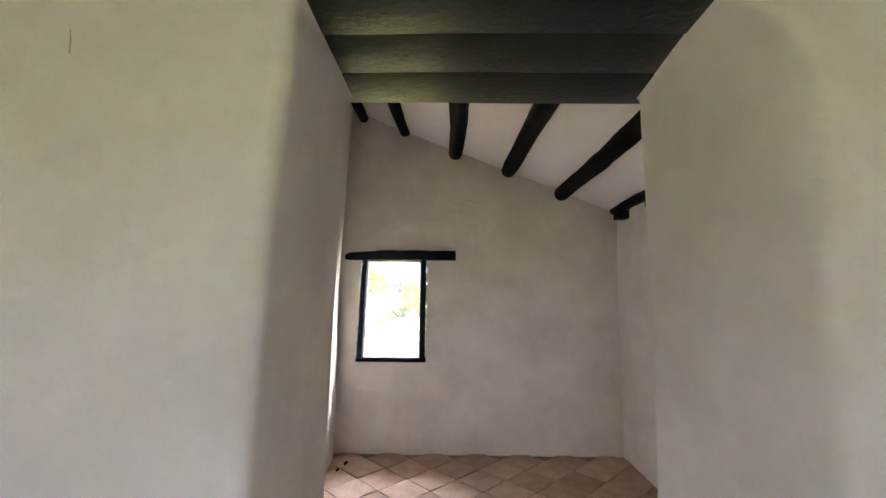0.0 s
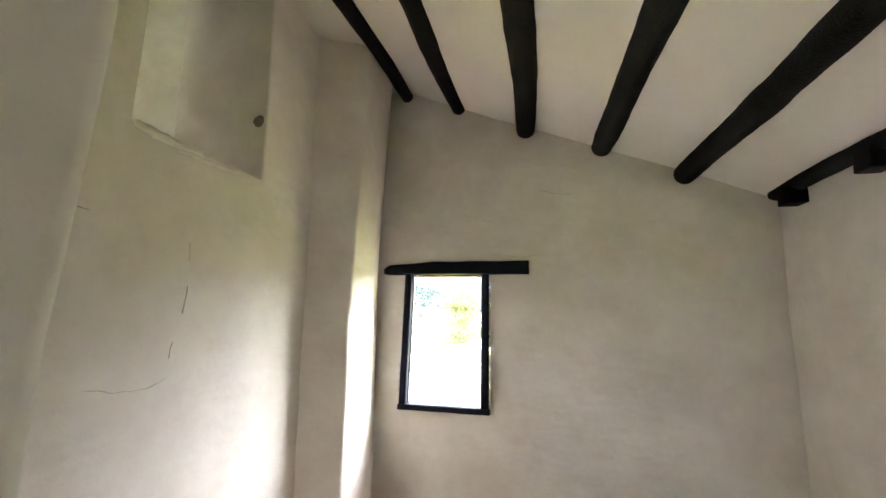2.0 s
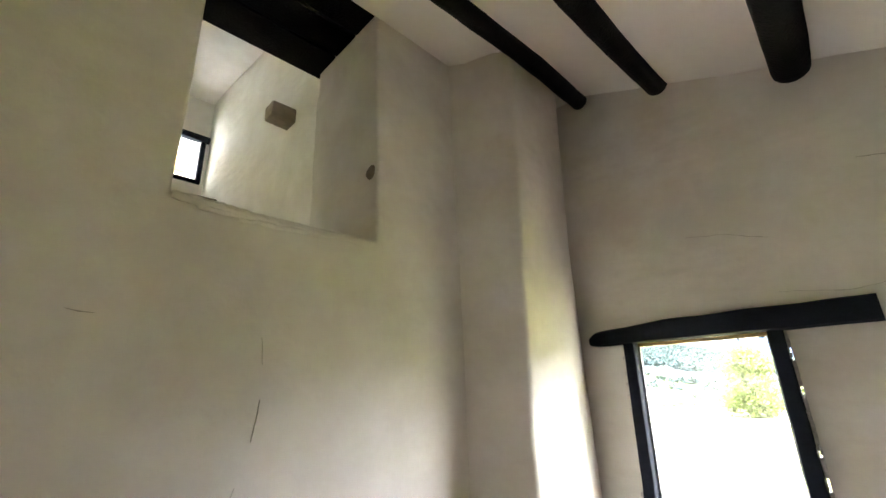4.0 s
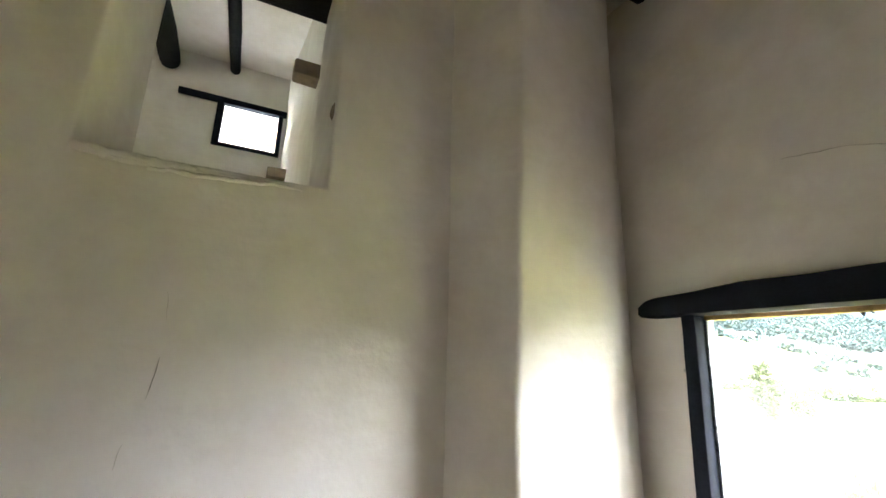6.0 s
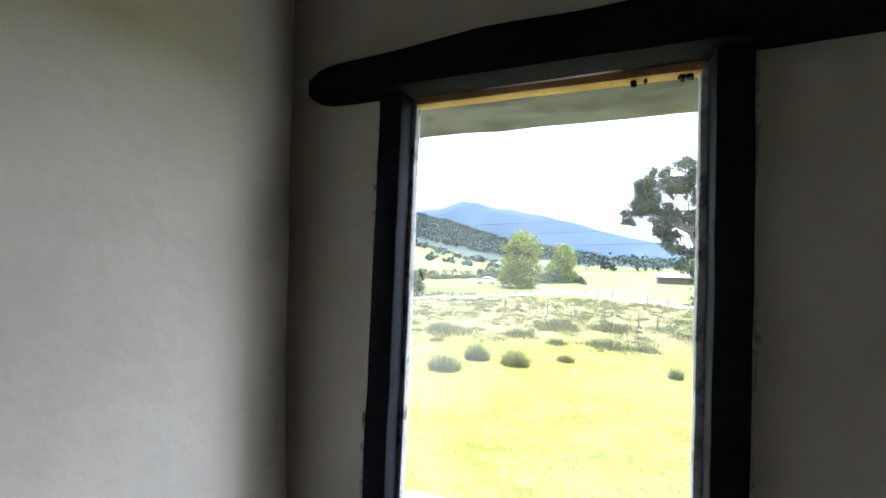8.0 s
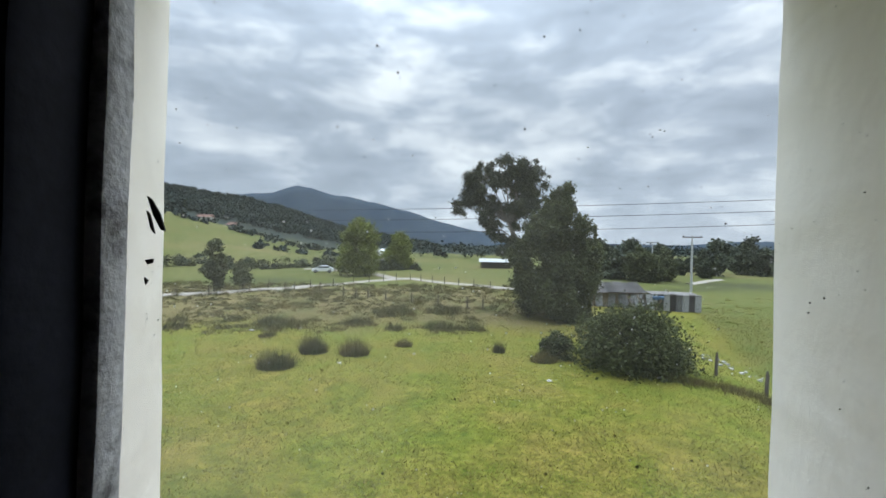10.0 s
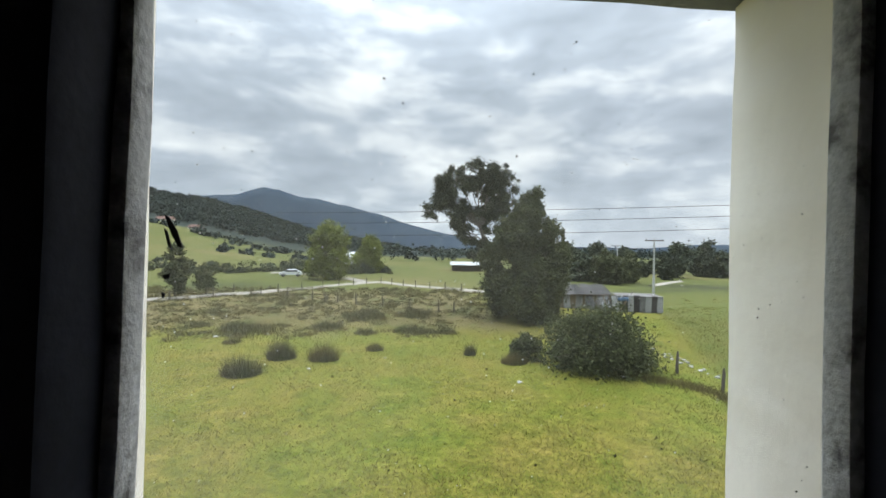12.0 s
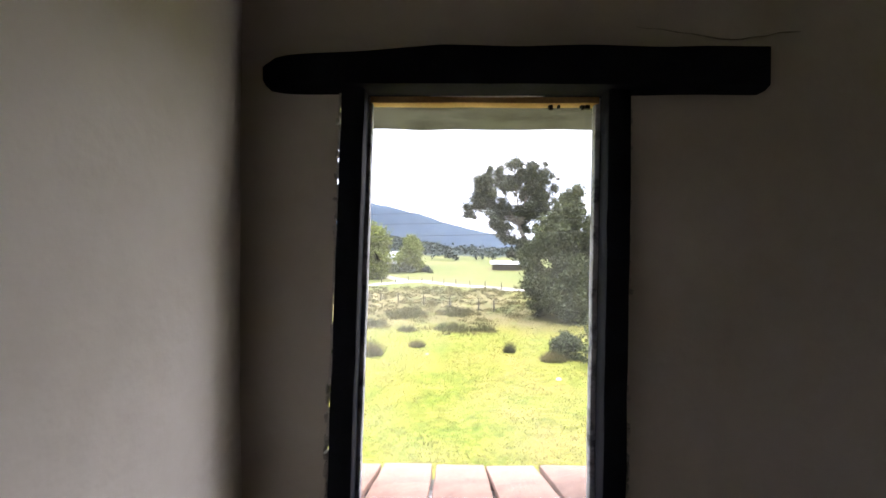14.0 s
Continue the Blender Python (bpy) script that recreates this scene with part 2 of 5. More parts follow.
    def zone(lo, hi, wobble, a, b, west=None):
        w = N.new("ShaderNodeMath")
        w.operation = "MULTIPLY_ADD"
        L.new(nw.outputs[0], w.inputs[0])
        w.inputs[1].default_value = wobble
        L.new(sep.outputs[1], w.inputs[2])
        mr = N.new("ShaderNodeMapRange")
        mr.interpolation_type = "SMOOTHSTEP"
        mr.inputs["From Min"].default_value, mr.inputs["From Max"].default_value = lo, hi
        L.new(w.outputs[0], mr.inputs["Value"])
        mx = N.new("ShaderNodeMix")
        mx.data_type = "RGBA"
        fac = mr.outputs[0]
        if west:
            mw = N.new("ShaderNodeMapRange")
            mw.interpolation_type = "SMOOTHSTEP"
            mw.inputs["From Min"].default_value, mw.inputs["From Max"].default_value = west + 7, west
            L.new(sep.outputs[0], mw.inputs["Value"])
            both = N.new("ShaderNodeMath")
            both.operation = "MULTIPLY"
            L.new(fac, both.inputs[0]), L.new(mw.outputs[0], both.inputs[1])
            fac = both.outputs[0]
        L.new(fac, mx.inputs["Factor"])
        L.new(a, mx.inputs["A"]), L.new(b, mx.inputs["B"])
        return mx.outputs["Result"]
    c = zone(38, 44, 12, mg.outputs["Result"], wet, 6.0)
    # the rougher field beyond the ditch
    da = N.new("ShaderNodeMath")
    da.operation = "MULTIPLY_ADD"
    L.new(sep.outputs[1], da.inputs[0])
    da.inputs[1].default_value = -0.42
    L.new(sep.outputs[0], da.inputs[2])
    dm = N.new("ShaderNodeMapRange")
    dm.interpolation_type = "SMOOTHSTEP"
    dm.inputs["From Min"].default_value, dm.inputs["From Max"].default_value, dm.inputs["To Max"].default_value = 5.5, 8.0, 0.75
    L.new(da.outputs[0], dm.inputs["Value"])
    n7, rough_field = noise_ramp(0.4, [(0.34, (0.038, 0.06, 0.012)), (0.5, (0.072, 0.084, 0.02)), (0.66, (0.11, 0.095, 0.034))], 12, 0.72)
    mf = N.new("ShaderNodeMix")
    mf.data_type = "RGBA"
    L.new(dm.outputs[0], mf.inputs["Factor"]), L.new(c, mf.inputs["A"]), L.new(rough_field, mf.inputs["B"])
    c = zone(64, 70, 10, mf.outputs["Result"], far)
    c = zone(290, 330, 40, c, wood)
    L.new(c, p.inputs["Base Color"])
    b = N.new("ShaderNodeBump")
    b.inputs["Strength"].default_value, b.inputs["Distance"].default_value = 0.8, 0.08
    L.new(n1b.outputs[0], b.inputs["Height"])
    L.new(b.outputs[0], p.inputs["Normal"])
    return m


PASTURE = ground_material()


def glass_material():
    m = bpy.data.materials.new("old_window_glass")
    m.use_nodes = True
    N, L = m.node_tree.nodes, m.node_tree.links
    out = N["Material Output"]
    N.remove(N["Principled BSDF"])
    tr = N.new("ShaderNodeBsdfTransparent")
    tr.inputs[0].default_value = (0.97, 0.98, 0.97, 1)
    gl = N.new("ShaderNodeBsdfGlossy")
    gl.inputs["Roughness"].default_value = 0.03
    lw = N.new("ShaderNodeLayerWeight")
    lw.inputs[0].default_value = 0.5
    pw = N.new("ShaderNodeMath")
    pw.operation = "POWER"
    pw.inputs[1].default_value = 4.0
    L.new(lw.outputs["Facing"], pw.inputs[0])
    fr = N.new("ShaderNodeMapRange")
    fr.inputs["To Min"].default_value, fr.inputs["To Max"].default_value = 0.02, 0.4
    L.new(pw.outputs[0], fr.inputs["Value"])
    a = N.new("ShaderNodeMixShader")
    L.new(fr.outputs[0], a.inputs[0]), L.new(tr.outputs[0], a.inputs[1]), L.new(gl.outputs[0], a.inputs[2])
    # a film of dust, thicker in cloudy patches
    df = N.new("ShaderNodeBsdfTranslucent")
    df.inputs[0].default_value = (0.7, 0.7, 0.66, 1)
    tc = N.new("ShaderNodeTexCoord")
    n = N.new("ShaderNodeTexNoise")
    n.inputs["Scale"].default_value, n.inputs["Detail"].default_value = 3.2, 9
    L.new(tc.outputs["Object"], n.inputs["Vector"])
    mr = N.new("ShaderNodeMapRange")
    mr.inputs["From Min"].default_value, mr.inputs["From Max"].default_value = 0.4, 0.8
    mr.inputs["To Min"].default_value, mr.inputs["To Max"].default_value = 0.008, 0.085
    L.new(n.outputs[0], mr.inputs["Value"])
    b = N.new("ShaderNodeMixShader")
    L.new(mr.outputs[0], b.inputs[0]), L.new(a.outputs[0], b.inputs[1]), L.new(df.outputs[0], b.inputs[2])
    L.new(b.outputs[0], out.inputs[0])
    return m


GLASS = glass_material()


def speck_material():
    """Thin dirt spots that let some light through."""
    m = bpy.data.materials.new("fly_speck")
    m.use_nodes = True
    N, L = m.node_tree.nodes, m.node_tree.links
    out = N["Material Output"]
    mix = N.new("ShaderNodeMixShader")
    mix.inputs[0].default_value = 0.2
    tr = N.new("ShaderNodeBsdfTransparent")
    N["Principled BSDF"].inputs["Base Color"].default_value = (0.06, 0.055, 0.05, 1)
    N["Principled BSDF"].inputs["Roughness"].default_value = 0.9
    L.new(N["Principled BSDF"].outputs[0], mix.inputs[1]), L.new(tr.outputs[0], mix.inputs[2])
    L.new(mix.outputs[0], out.inputs[0])
    return m


SPECK = speck_material()
LIME_SPOT = material("lime_splash", (0.8, 0.8, 0.78), 0.9, scale=20, bump=0.0)


def island_tint(m, spread):
    """Each blade or leaf a little lighter or darker than the next."""
    N, L = m.node_tree.nodes, m.node_tree.links
    p = N["Principled BSDF"]
    src = p.inputs["Base Color"].links[0].from_socket
    g = N.new("ShaderNodeNewGeometry")
    mp = N.new("ShaderNodeMapRange")
    mp.inputs["To Min"].default_value, mp.inputs["To Max"].default_value = 1 - spread, 1 + spread
    L.new(g.outputs["Random Per Island"], mp.inputs["Value"])
    hs = N.new("ShaderNodeHueSaturation")
    L.new(mp.outputs[0], hs.inputs["Value"]), L.new(src, hs.inputs["Color"])
    L.new(hs.outputs[0], p.inputs["Base Color"])


def let_light_through(m, share):
    """Thin leaves glow softly when lit from behind."""
    N, L = m.node_tree.nodes, m.node_tree.links
    p, out = N["Principled BSDF"], N["Material Output"]
    tr = N.new("ShaderNodeBsdfTranslucent")
    L.new(p.inputs["Base Color"].links[0].from_socket, tr.inputs["Color"])
    mix = N.new("ShaderNodeMixShader")
    mix.inputs[0].default_value = share
    L.new(p.outputs[0], mix.inputs[1]), L.new(tr.outputs[0], mix.inputs[2])
    L.new(mix.outputs[0], out.inputs[0])


for m in (GRASS_BLADE, RUSH, RUSH_DARK, LEAF_DARK, LEAF_EUC, LEAF_WILLOW, LEAF_BUSH, LEAF_FAR):
    island_tint(m, 0.5 if m is GRASS_BLADE else 0.45)
for m in (GRASS_BLADE, RUSH, RUSH_DARK, LEAF_WILLOW, LEAF_BUSH, LEAF_DARK, LEAF_EUC):
    let_light_through(m, 0.35)
let_light_through(LIME_SPOT, 0.7)


def mountain_material():
    m = bpy.data.materials.new("far_mountain")
    m.use_nodes = True
    N, L = m.node_tree.nodes, m.node_tree.links
    p = N["Principled BSDF"]
    p.inputs["Roughness"].default_value, p.inputs["Specular IOR Level"].default_value = 1.0, 0.0
    tc = N.new("ShaderNodeTexCoord")
    n = N.new("ShaderNodeTexNoise")
    n.inputs["Scale"].default_value, n.inputs["Detail"].default_value = 0.008, 8
    L.new(tc.outputs["Object"], n.inputs["Vector"])
    r = N.new("ShaderNodeValToRGB")
    e = r.color_ramp.elements
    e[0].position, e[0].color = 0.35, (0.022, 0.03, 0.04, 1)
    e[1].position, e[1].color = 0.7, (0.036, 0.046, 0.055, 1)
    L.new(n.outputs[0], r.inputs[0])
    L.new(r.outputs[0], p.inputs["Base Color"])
    # airlight of the miles between, put in as blue glow over a bluish base
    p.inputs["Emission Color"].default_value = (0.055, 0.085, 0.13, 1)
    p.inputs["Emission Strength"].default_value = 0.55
    return m


MOUNTAIN = mountain_material()


# ---- mesh helpers ----
def finish(bm, name, mat, smooth=True):
    me = bpy.data.meshes.new(name)
    bmesh.ops.recalc_face_normals(bm, faces=bm.faces[:])
    bm.to_mesh(me)
    bm.free()
    me.materials.append(mat)
    if smooth:
        me.polygons.foreach_set("use_smooth", [True] * len(me.polygons))
        me.set_sharp_from_angle(angle=radians(40))
    return me


def part(name, bm, mat, parent, label="", smooth=True):
    ob = new(name, finish(bm, name, mat, smooth))
    ob.parent = parent
    if label:
        ob["label"] = label
    return ob


def thing(name, at, label, category, group="", turn=0):
    ob = new(name)
    ob.empty_display_size = 0.1
    ob.matrix_world = pose(*at, 0, 0, turn)
    return tagged(ob, label, category, group)


def structure(name, bm, mat, label="", category="", smooth=True):
    return tagged(new(name, finish(bm, name, mat, smooth)), label, category, "", "structure")


def box(bm, x0, x1, y0, y1, z0, z1, bevel=0.0, seg=2, m=None):
    vs = [bm.verts.new((x, y, z)) for z in (z0, z1) for y in (y0, y1) for x in (x0, x1)]
    fs = [bm.faces.new([vs[i] for i in f]) for f in ((0, 2, 3, 1), (4, 5, 7, 6), (0, 1, 5, 4), (2, 6, 7, 3), (0, 4, 6, 2), (1, 3, 7, 5))]
    if m is not None:
        bmesh.ops.transform(bm, matrix=m, verts=vs)
    if bevel:
        es = list({e for f in fs for e in f.edges})
        bmesh.ops.bevel(bm, geom=es, offset=bevel, segments=seg, profile=0.5, affect="EDGES")
    return bm


def rough_up(bm, amp, size, amp2=0.0, size2=1.0, seed=0.0):
    for v in bm.verts:
        d = noise.noise_vector((v.co + Vector((seed, seed, seed))) / size) * amp
        if amp2:
            d += noise.noise_vector((v.co + Vector((seed + 7, 0, 0))) / size2) * amp2
        v.co += d


def cuts(a, b, extra, step):
    keys = sorted({a, b, *[e for e in extra if a < e < b]})
    out = [a]
    for p, q in zip(keys, keys[1:]):
        n = max(1, round((q - p) / step))
        out += [p + (q - p) * i / n for i in range(1, n + 1)]
    return out


def slab(place, u0, u1, v0, v1, holes=(), step=0.1, bevel=0.02, amp=0.006, size=0.35):
    """A thick wall with openings: place(u, v, back) gives the corner, back 0 or 1. Edges rounded and surface uneven."""
    us = cuts(u0, u1, [h[i] for h in holes for i in (0, 1)], step)
    vs = cuts(v0, v1, [h[i] for h in holes for i in (2, 3)], step)
    bm = bmesh.new()
    grid = {}

    def vert(i, j, k):
        if (i, j, k) not in grid:
            grid[i, j, k] = bm.verts.new(place(us[i], vs[j], k))
        return grid[i, j, k]

    def solid(i, j):
        if not (0 <= i < len(us) - 1 and 0 <= j < len(vs) - 1):
            return False
        u, v = (us[i] + us[i + 1]) / 2, (vs[j] + vs[j + 1]) / 2
        return not any(h[0] < u < h[1] and h[2] < v < h[3] for h in holes)
    for i in range(len(us) - 1):
        for j in range(len(vs) - 1):
            if not solid(i, j):
                continue
            for k in (0, 1):
                bm.faces.new([vert(i, j, k), vert(i + 1, j, k), vert(i + 1, j + 1, k), vert(i, j + 1, k)])
            for di, dj, a, b in ((-1, 0, (0, 0), (0, 1)), (1, 0, (1, 0), (1, 1)), (0, -1, (0, 0), (1, 0)), (0, 1, (0, 1), (1, 1))):
                if not solid(i + di, j + dj):
                    p, q = (i + a[0], j + a[1]), (i + b[0], j + b[1])
                    bm.faces.new([vert(*p, 0), vert(*q, 0), vert(*q, 1), vert(*p, 1)])
    bmesh.ops.recalc_face_normals(bm, faces=bm.faces[:])
    if bevel:
        sharp = [e for e in bm.edges if len(e.link_faces) == 2 and e.calc_face_angle(0) > radians(35)]
        bmesh.ops.bevel(bm, geom=sharp, offset=bevel, segments=3, profile=0.5, affect="EDGES")
    rough_up(bm, amp, size, amp * 0.35, 0.09)
    rough_up(bm, amp * 1.2, 0.8, seed=11.0)
    return bm


def log(bm, a, b, r0, r1, sides=12, rings=14, wob=0.012, seed=0.0, flat=1.0):
    """A round pole from a to b, uneven along its length, its ends closed and rounded."""
    a, b = Vector(a), Vector(b)
    q = (b - a).to_track_quat("Z", "Y")
    ln = (b - a).length
    loops = []
    for i in range(rings + 1):
        t = i / rings
        end = min(t, 1 - t) * ln
        rr = (r0 + (r1 - r0) * t) * (1 if end > 0.04 else 0.6 + 0.4 * end / 0.04)
        rr *= 1 + 0.10 * noise.noise(Vector((t * ln * 2.1, seed, 0))) + 0.07 * noise.noise(Vector((t * ln * 7.0, seed + 2, 0)))
        off = Vector((noise.noise(Vector((t * ln * 1.1, seed + 3, 0))), noise.noise(Vector((t * ln * 1.1, seed + 9, 0))), 0)) * wob
        loops.append([bm.verts.new(a + q @ (Vector((math.cos(2 * math.pi * k / sides) * rr * (1 + 0.06 * noise.noise(Vector((k, t * 5, seed)))), math.sin(2 * math.pi * k / sides) * rr * flat, t * ln)) + off)) for k in range(sides)])
    for p, n in zip(loops, loops[1:]):
        for k in range(sides):
            bm.faces.new([p[k], p[(k + 1) % sides], n[(k + 1) % sides], n[k]])
    bm.faces.new(loops[0][::-1])
    bm.faces.new(loops[-1])
    return bm


# ---- the room: walls, ceiling, floor ----
Y_WIN, Y_OUT = 4.0, 4.4
X_LEFT, X_RIGHT = -0.88, 2.135
GLASS_X0, GLASS_X1, GLASS_Z0, GLASS_Z1 = -0.424, 0.128, 0.926, 1.903
WALL_Z0 = 0.876
HOLE_X0, HOLE_X1 = -0.488, 0.187


def lean(x, z):
    """The window stands a little askew: its jambs, most of all the first, lean out at the foot."""
    t = min(1, max(0, (x - HOLE_X0) / (HOLE_X1 - HOLE_X0)))
    return -(0.03 - 0.025 * t) * (GLASS_Z1 - min(z, 1.93)) / (GLASS_Z1 - GLASS_Z0)


def fade(d, r):
    return max(0.0, 1 - d / r)


def window_wall(u, v, back):
    v0 = min(GLASS_Z1, max(WALL_Z0, v))
    sk = lean(u, v0) * fade(min(abs(u - HOLE_X0), abs(u - HOLE_X1)), 0.4)
    if not back:
        return (u + sk, Y_WIN, v)
    # the outer side of the opening is wider than the inner
    mid = (GLASS_X0 + GLASS_X1) / 2
    if u <= mid:
        u2 = u - 0.138 * fade(abs(u - HOLE_X0), 0.9 if u < HOLE_X0 else 0.28)
    else:
        u2 = u + 0.140 * fade(abs(u - HOLE_X1), 0.9 if u > HOLE_X1 else 0.28)
    v2 = v + 0.04 * fade(abs(v - GLASS_Z1), 0.5) - 0.13 * fade(abs(v - WALL_Z0), 0.5)
    return (u2 + 0.35 * sk, Y_OUT, v2)


structure("wall_window", slab(window_wall, -1.6, 2.6, -0.3, 3.9, [(HOLE_X0, HOLE_X1, WALL_Z0, GLASS_Z1)], 0.08, 0.006, 0.005), PLASTER,
          "uneven off-white lime plaster wall with a deep window opening", "wall")
OPEN_Y0, OPEN_Y1, OPEN_Z0, OPEN_Z1 = 1.985, 2.705, 2.30, 3.53
structure("wall_left", slab(lambda u, v, b: (X_LEFT - 0.6 * b, u, v), 0.62, 3.999, -0.3, 4.8, [(OPEN_Y0, OPEN_Y1, OPEN_Z0, OPEN_Z1)], 0.09, 0.014, 0.007), PLASTER,
          "off-white plaster wall pierced by a high opening", "wall")
structure("wall_right", slab(lambda u, v, b: (X_RIGHT + 0.4 * b, u, v), 0.62, 3.999, -0.3, 3.2, (), 0.12, 0.012, 0.008), PLASTER,
          "uneven off-white lime plaster side wall", "wall")


def pier():
    bm = bmesh.new()
    plan = [(-0.95, 3.185), (-0.882, 3.195), (-0.865, 3.202), (-0.80, 3.242), (-0.72, 3.293), (-0.685, 3.317), (-0.658, 3.337), (-0.649, 3.349), (-0.648, 3.365), (-0.65, 3.43)]
    plan += [(-0.655 - 0.045 * (i / 5) ** 3, 3.43 + (3.96 - 3.43) * i / 5) for i in range(1, 6)] + [(-0.74, 3.995), (-0.95, 3.995)]
    zs = [-0.3 + i * 0.1 for i in range(40)]
    # it leans into the room towards the ceiling
    loops = [[bm.verts.new((x + (0.045 * max(0, z - 1.6) if -0.8 < x and y < 3.9 else 0), y, z)) for x, y in plan] for z in zs]
    for p, q in zip(loops, loops[1:]):
        for k in range(len(plan)):
            bm.faces.new([p[k], p[(k + 1) % len(plan)], q[(k + 1) % len(plan)], q[k]])
    bm.faces.new(loops[0]), bm.faces.new(loops[-1])
    rough_up(bm, 0.008, 0.3, 0.003, 0.08, 3.0)
    return bm


structure("pier", pier(), PLASTER, "plastered corner pier beside the window", "pier")
DOOR_X0, DOOR_X1, DOOR_Z = 0.045, 1.095, 2.298


def doorway_wall(u, v, back):
    """The near edge of one jamb opens out and rounds in under the lintel."""
    x = u - 0.085 * (1 - min(v, 2.28) / 2.28) * fade(abs(u - DOOR_X0), 0.5)
    if not back:
        t = min(1, max(0, (v - 2.0) / 0.31))
        x += (0.10 - 0.18 * t * t) * fade(abs(u - DOOR_X1), 0.5)
    return (x, 0.62 + 0.6 * back, v)


structure("wall_doorway", slab(doorway_wall, -1.49, 3.2, -0.3, 4.6, [(DOOR_X0, DOOR_X1, -0.01, DOOR_Z)], 0.1, 0.035, 0.009), PLASTER,
          "thick off-white plaster wall with a doorway", "wall")


def ceiling_z(x):
    return min(3.255 - 0.394 * x, 3.45 + 0.05 * (-0.5 - x))


def ceiling_mesh():
    return slab(lambda u, v, b: (u, v, ceiling_z(u) + 0.14 * b), -0.886, 2.5, 0.9, 4.2, (), 0.1, 0.0, 0.008, 0.4)


structure("ceiling", ceiling_mesh(), WHITE_CEILING, "sloping white plastered ceiling between dark log beams", "ceiling")


def floor_base():
    bm = bmesh.new()
    box(bm, -1.6, 2.6, -3.2, 4.0, -0.3, -0.012)
    return bm


floor = structure("floor", floor_base(), MORTAR, "worn terracotta tile floor laid diagonally", "floor", False)

# ---- room behind, which the walk comes from ----
structure("wall_behind", slab(lambda u, v, b: (u, -3.2 - 0.3 * b, v), -1.4, 3.2, -0.3, 3.4, [(-0.7, 0.1, 1.0, 2.0)], 0.3, 0.02), PLASTER, "plain plaster wall with a window", "wall")
structure("wall_behind_left", slab(lambda u, v, b: (-1.2 - 0.2 * b, u, v), -3.2, 0.62, -0.3, 3.4, (), 0.3, 0.02), PLASTER, "plain plaster side wall", "wall")
structure("wall_behind_right", slab(lambda u, v, b: (2.9 + 0.3 * b, u, v), -3.2, 0.62, -0.3, 3.4, [(-2.2, -1.8, 1.1, 1.8)], 0.3, 0.02), PLASTER, "plain plaster side wall", "wall")
structure("ceiling_behind", slab(lambda u, v, b: (u, v, 3.0 + 0.15 * b), -1.4, 3.2, -3.5, 0.62, (), 0.3, 0.0), PLASTER, "plain white plaster ceiling", "ceiling")

# ---- room seen through the high opening ----
structure("wall_inner_north", slab(lambda u, v, b: (u, 2.765 - 0.06 * (-1.482 - u) + 0.25 * b, v), -3.55, -1.482, -0.3, 4.8, (), 0.12, 0.015, 0.02, 0.5), PLASTER, "whitewashed wall of the next room", "wall")
structure("wall_inner_west", slab(lambda u, v, b: (-3.5 - 0.3 * b, u, v), -3.9, 2.99, -0.3, 4.8, [(2.08, 2.57, 3.57, 3.98)], 0.12, 0.012), PLASTER, "whitewashed wall with a small window", "wall")
structure("wall_inner_south", slab(lambda u, v, b: (u, -3.6 - 0.25 * b, v), -3.55, -1.482, -0.3, 4.8, [(-2.4, -1.7, 1.0, 2.9)], 0.3, 0.0), PLASTER, "plain whitewashed wall", "wall")
structure("wall_inner_east", slab(lambda u, v, b: (-1.6 + 0.11 * b, u, v), -3.9, 0.62, -0.3, 4.8, (), 0.3, 0.0), PLASTER, "plain whitewashed wall", "wall")
structure("ceiling_inner", slab(lambda u, v, b: (u, v, 4.42 + 0.14 * b), -3.8, -0.7, -3.9, 3.0, (), 0.2, 0.0), PLASTER, "white ceiling between dark beams", "ceiling")
bm = bmesh.new()
box(bm, -3.8, -1.5, -3.9, 2.9, -0.3, 0.0)
structure("floor_inner", bm, TERRA, "plain tile floor of the next room", "floor", False)


# ---- beams and lintels ----
def beam(a, b, r0, r1, seed, label):
    mid = (Vector(a) + Vector(b)) / 2
    bm = bmesh.new()
    log(bm, Vector(a) - mid, Vector(b) - mid, r0, r1, 16, 64, 0.024, seed)
    ob = new("ceiling_beam", finish(bm, "ceiling_beam", BLACK_WOOD))
    ob.location = mid
    return tagged(ob, label, "beam", "log beams of the ceiling")


BEAMS = [(-0.50, 3.389, 0.05), (-0.07, 3.219, 0.056), (0.481, 2.972, 0.075), (1.025, 2.780, 0.075), (1.577, 2.558, 0.072)]
for i, (x, z, r) in enumerate(BEAMS):
    beam((x - (0.12, 0.04, 0.0, -0.04, -0.03)[i], 1.0, z + r), (x, 4.05, z + r - 0.012), r * 1.1, r, i * 5.3, "dark tarred log beam under the sloping white ceiling")
beam((2.10, 1.0, 2.43), (2.10, 4.0, 2.43), 0.06, 0.05, 31.0, "dark log resting along the top of the side wall")


def bracket(y):
    bm = bmesh.new()
    box(bm, -0.06, 0.08, -0.06, 0.06, -0.06, 0.05, 0.008)
    rough_up(bm, 0.006, 0.08)
    ob = new("beam_bracket", finish(bm, "beam_bracket", BLACK_WOOD))
    ob.location = (2.09, y, 2.36)
    return tagged(ob, "short dark timber block carrying the wall log", "bracket", "blocks under the wall log")


for y in (3.74, 3.09, 2.54, 1.9):
    bracket(y)


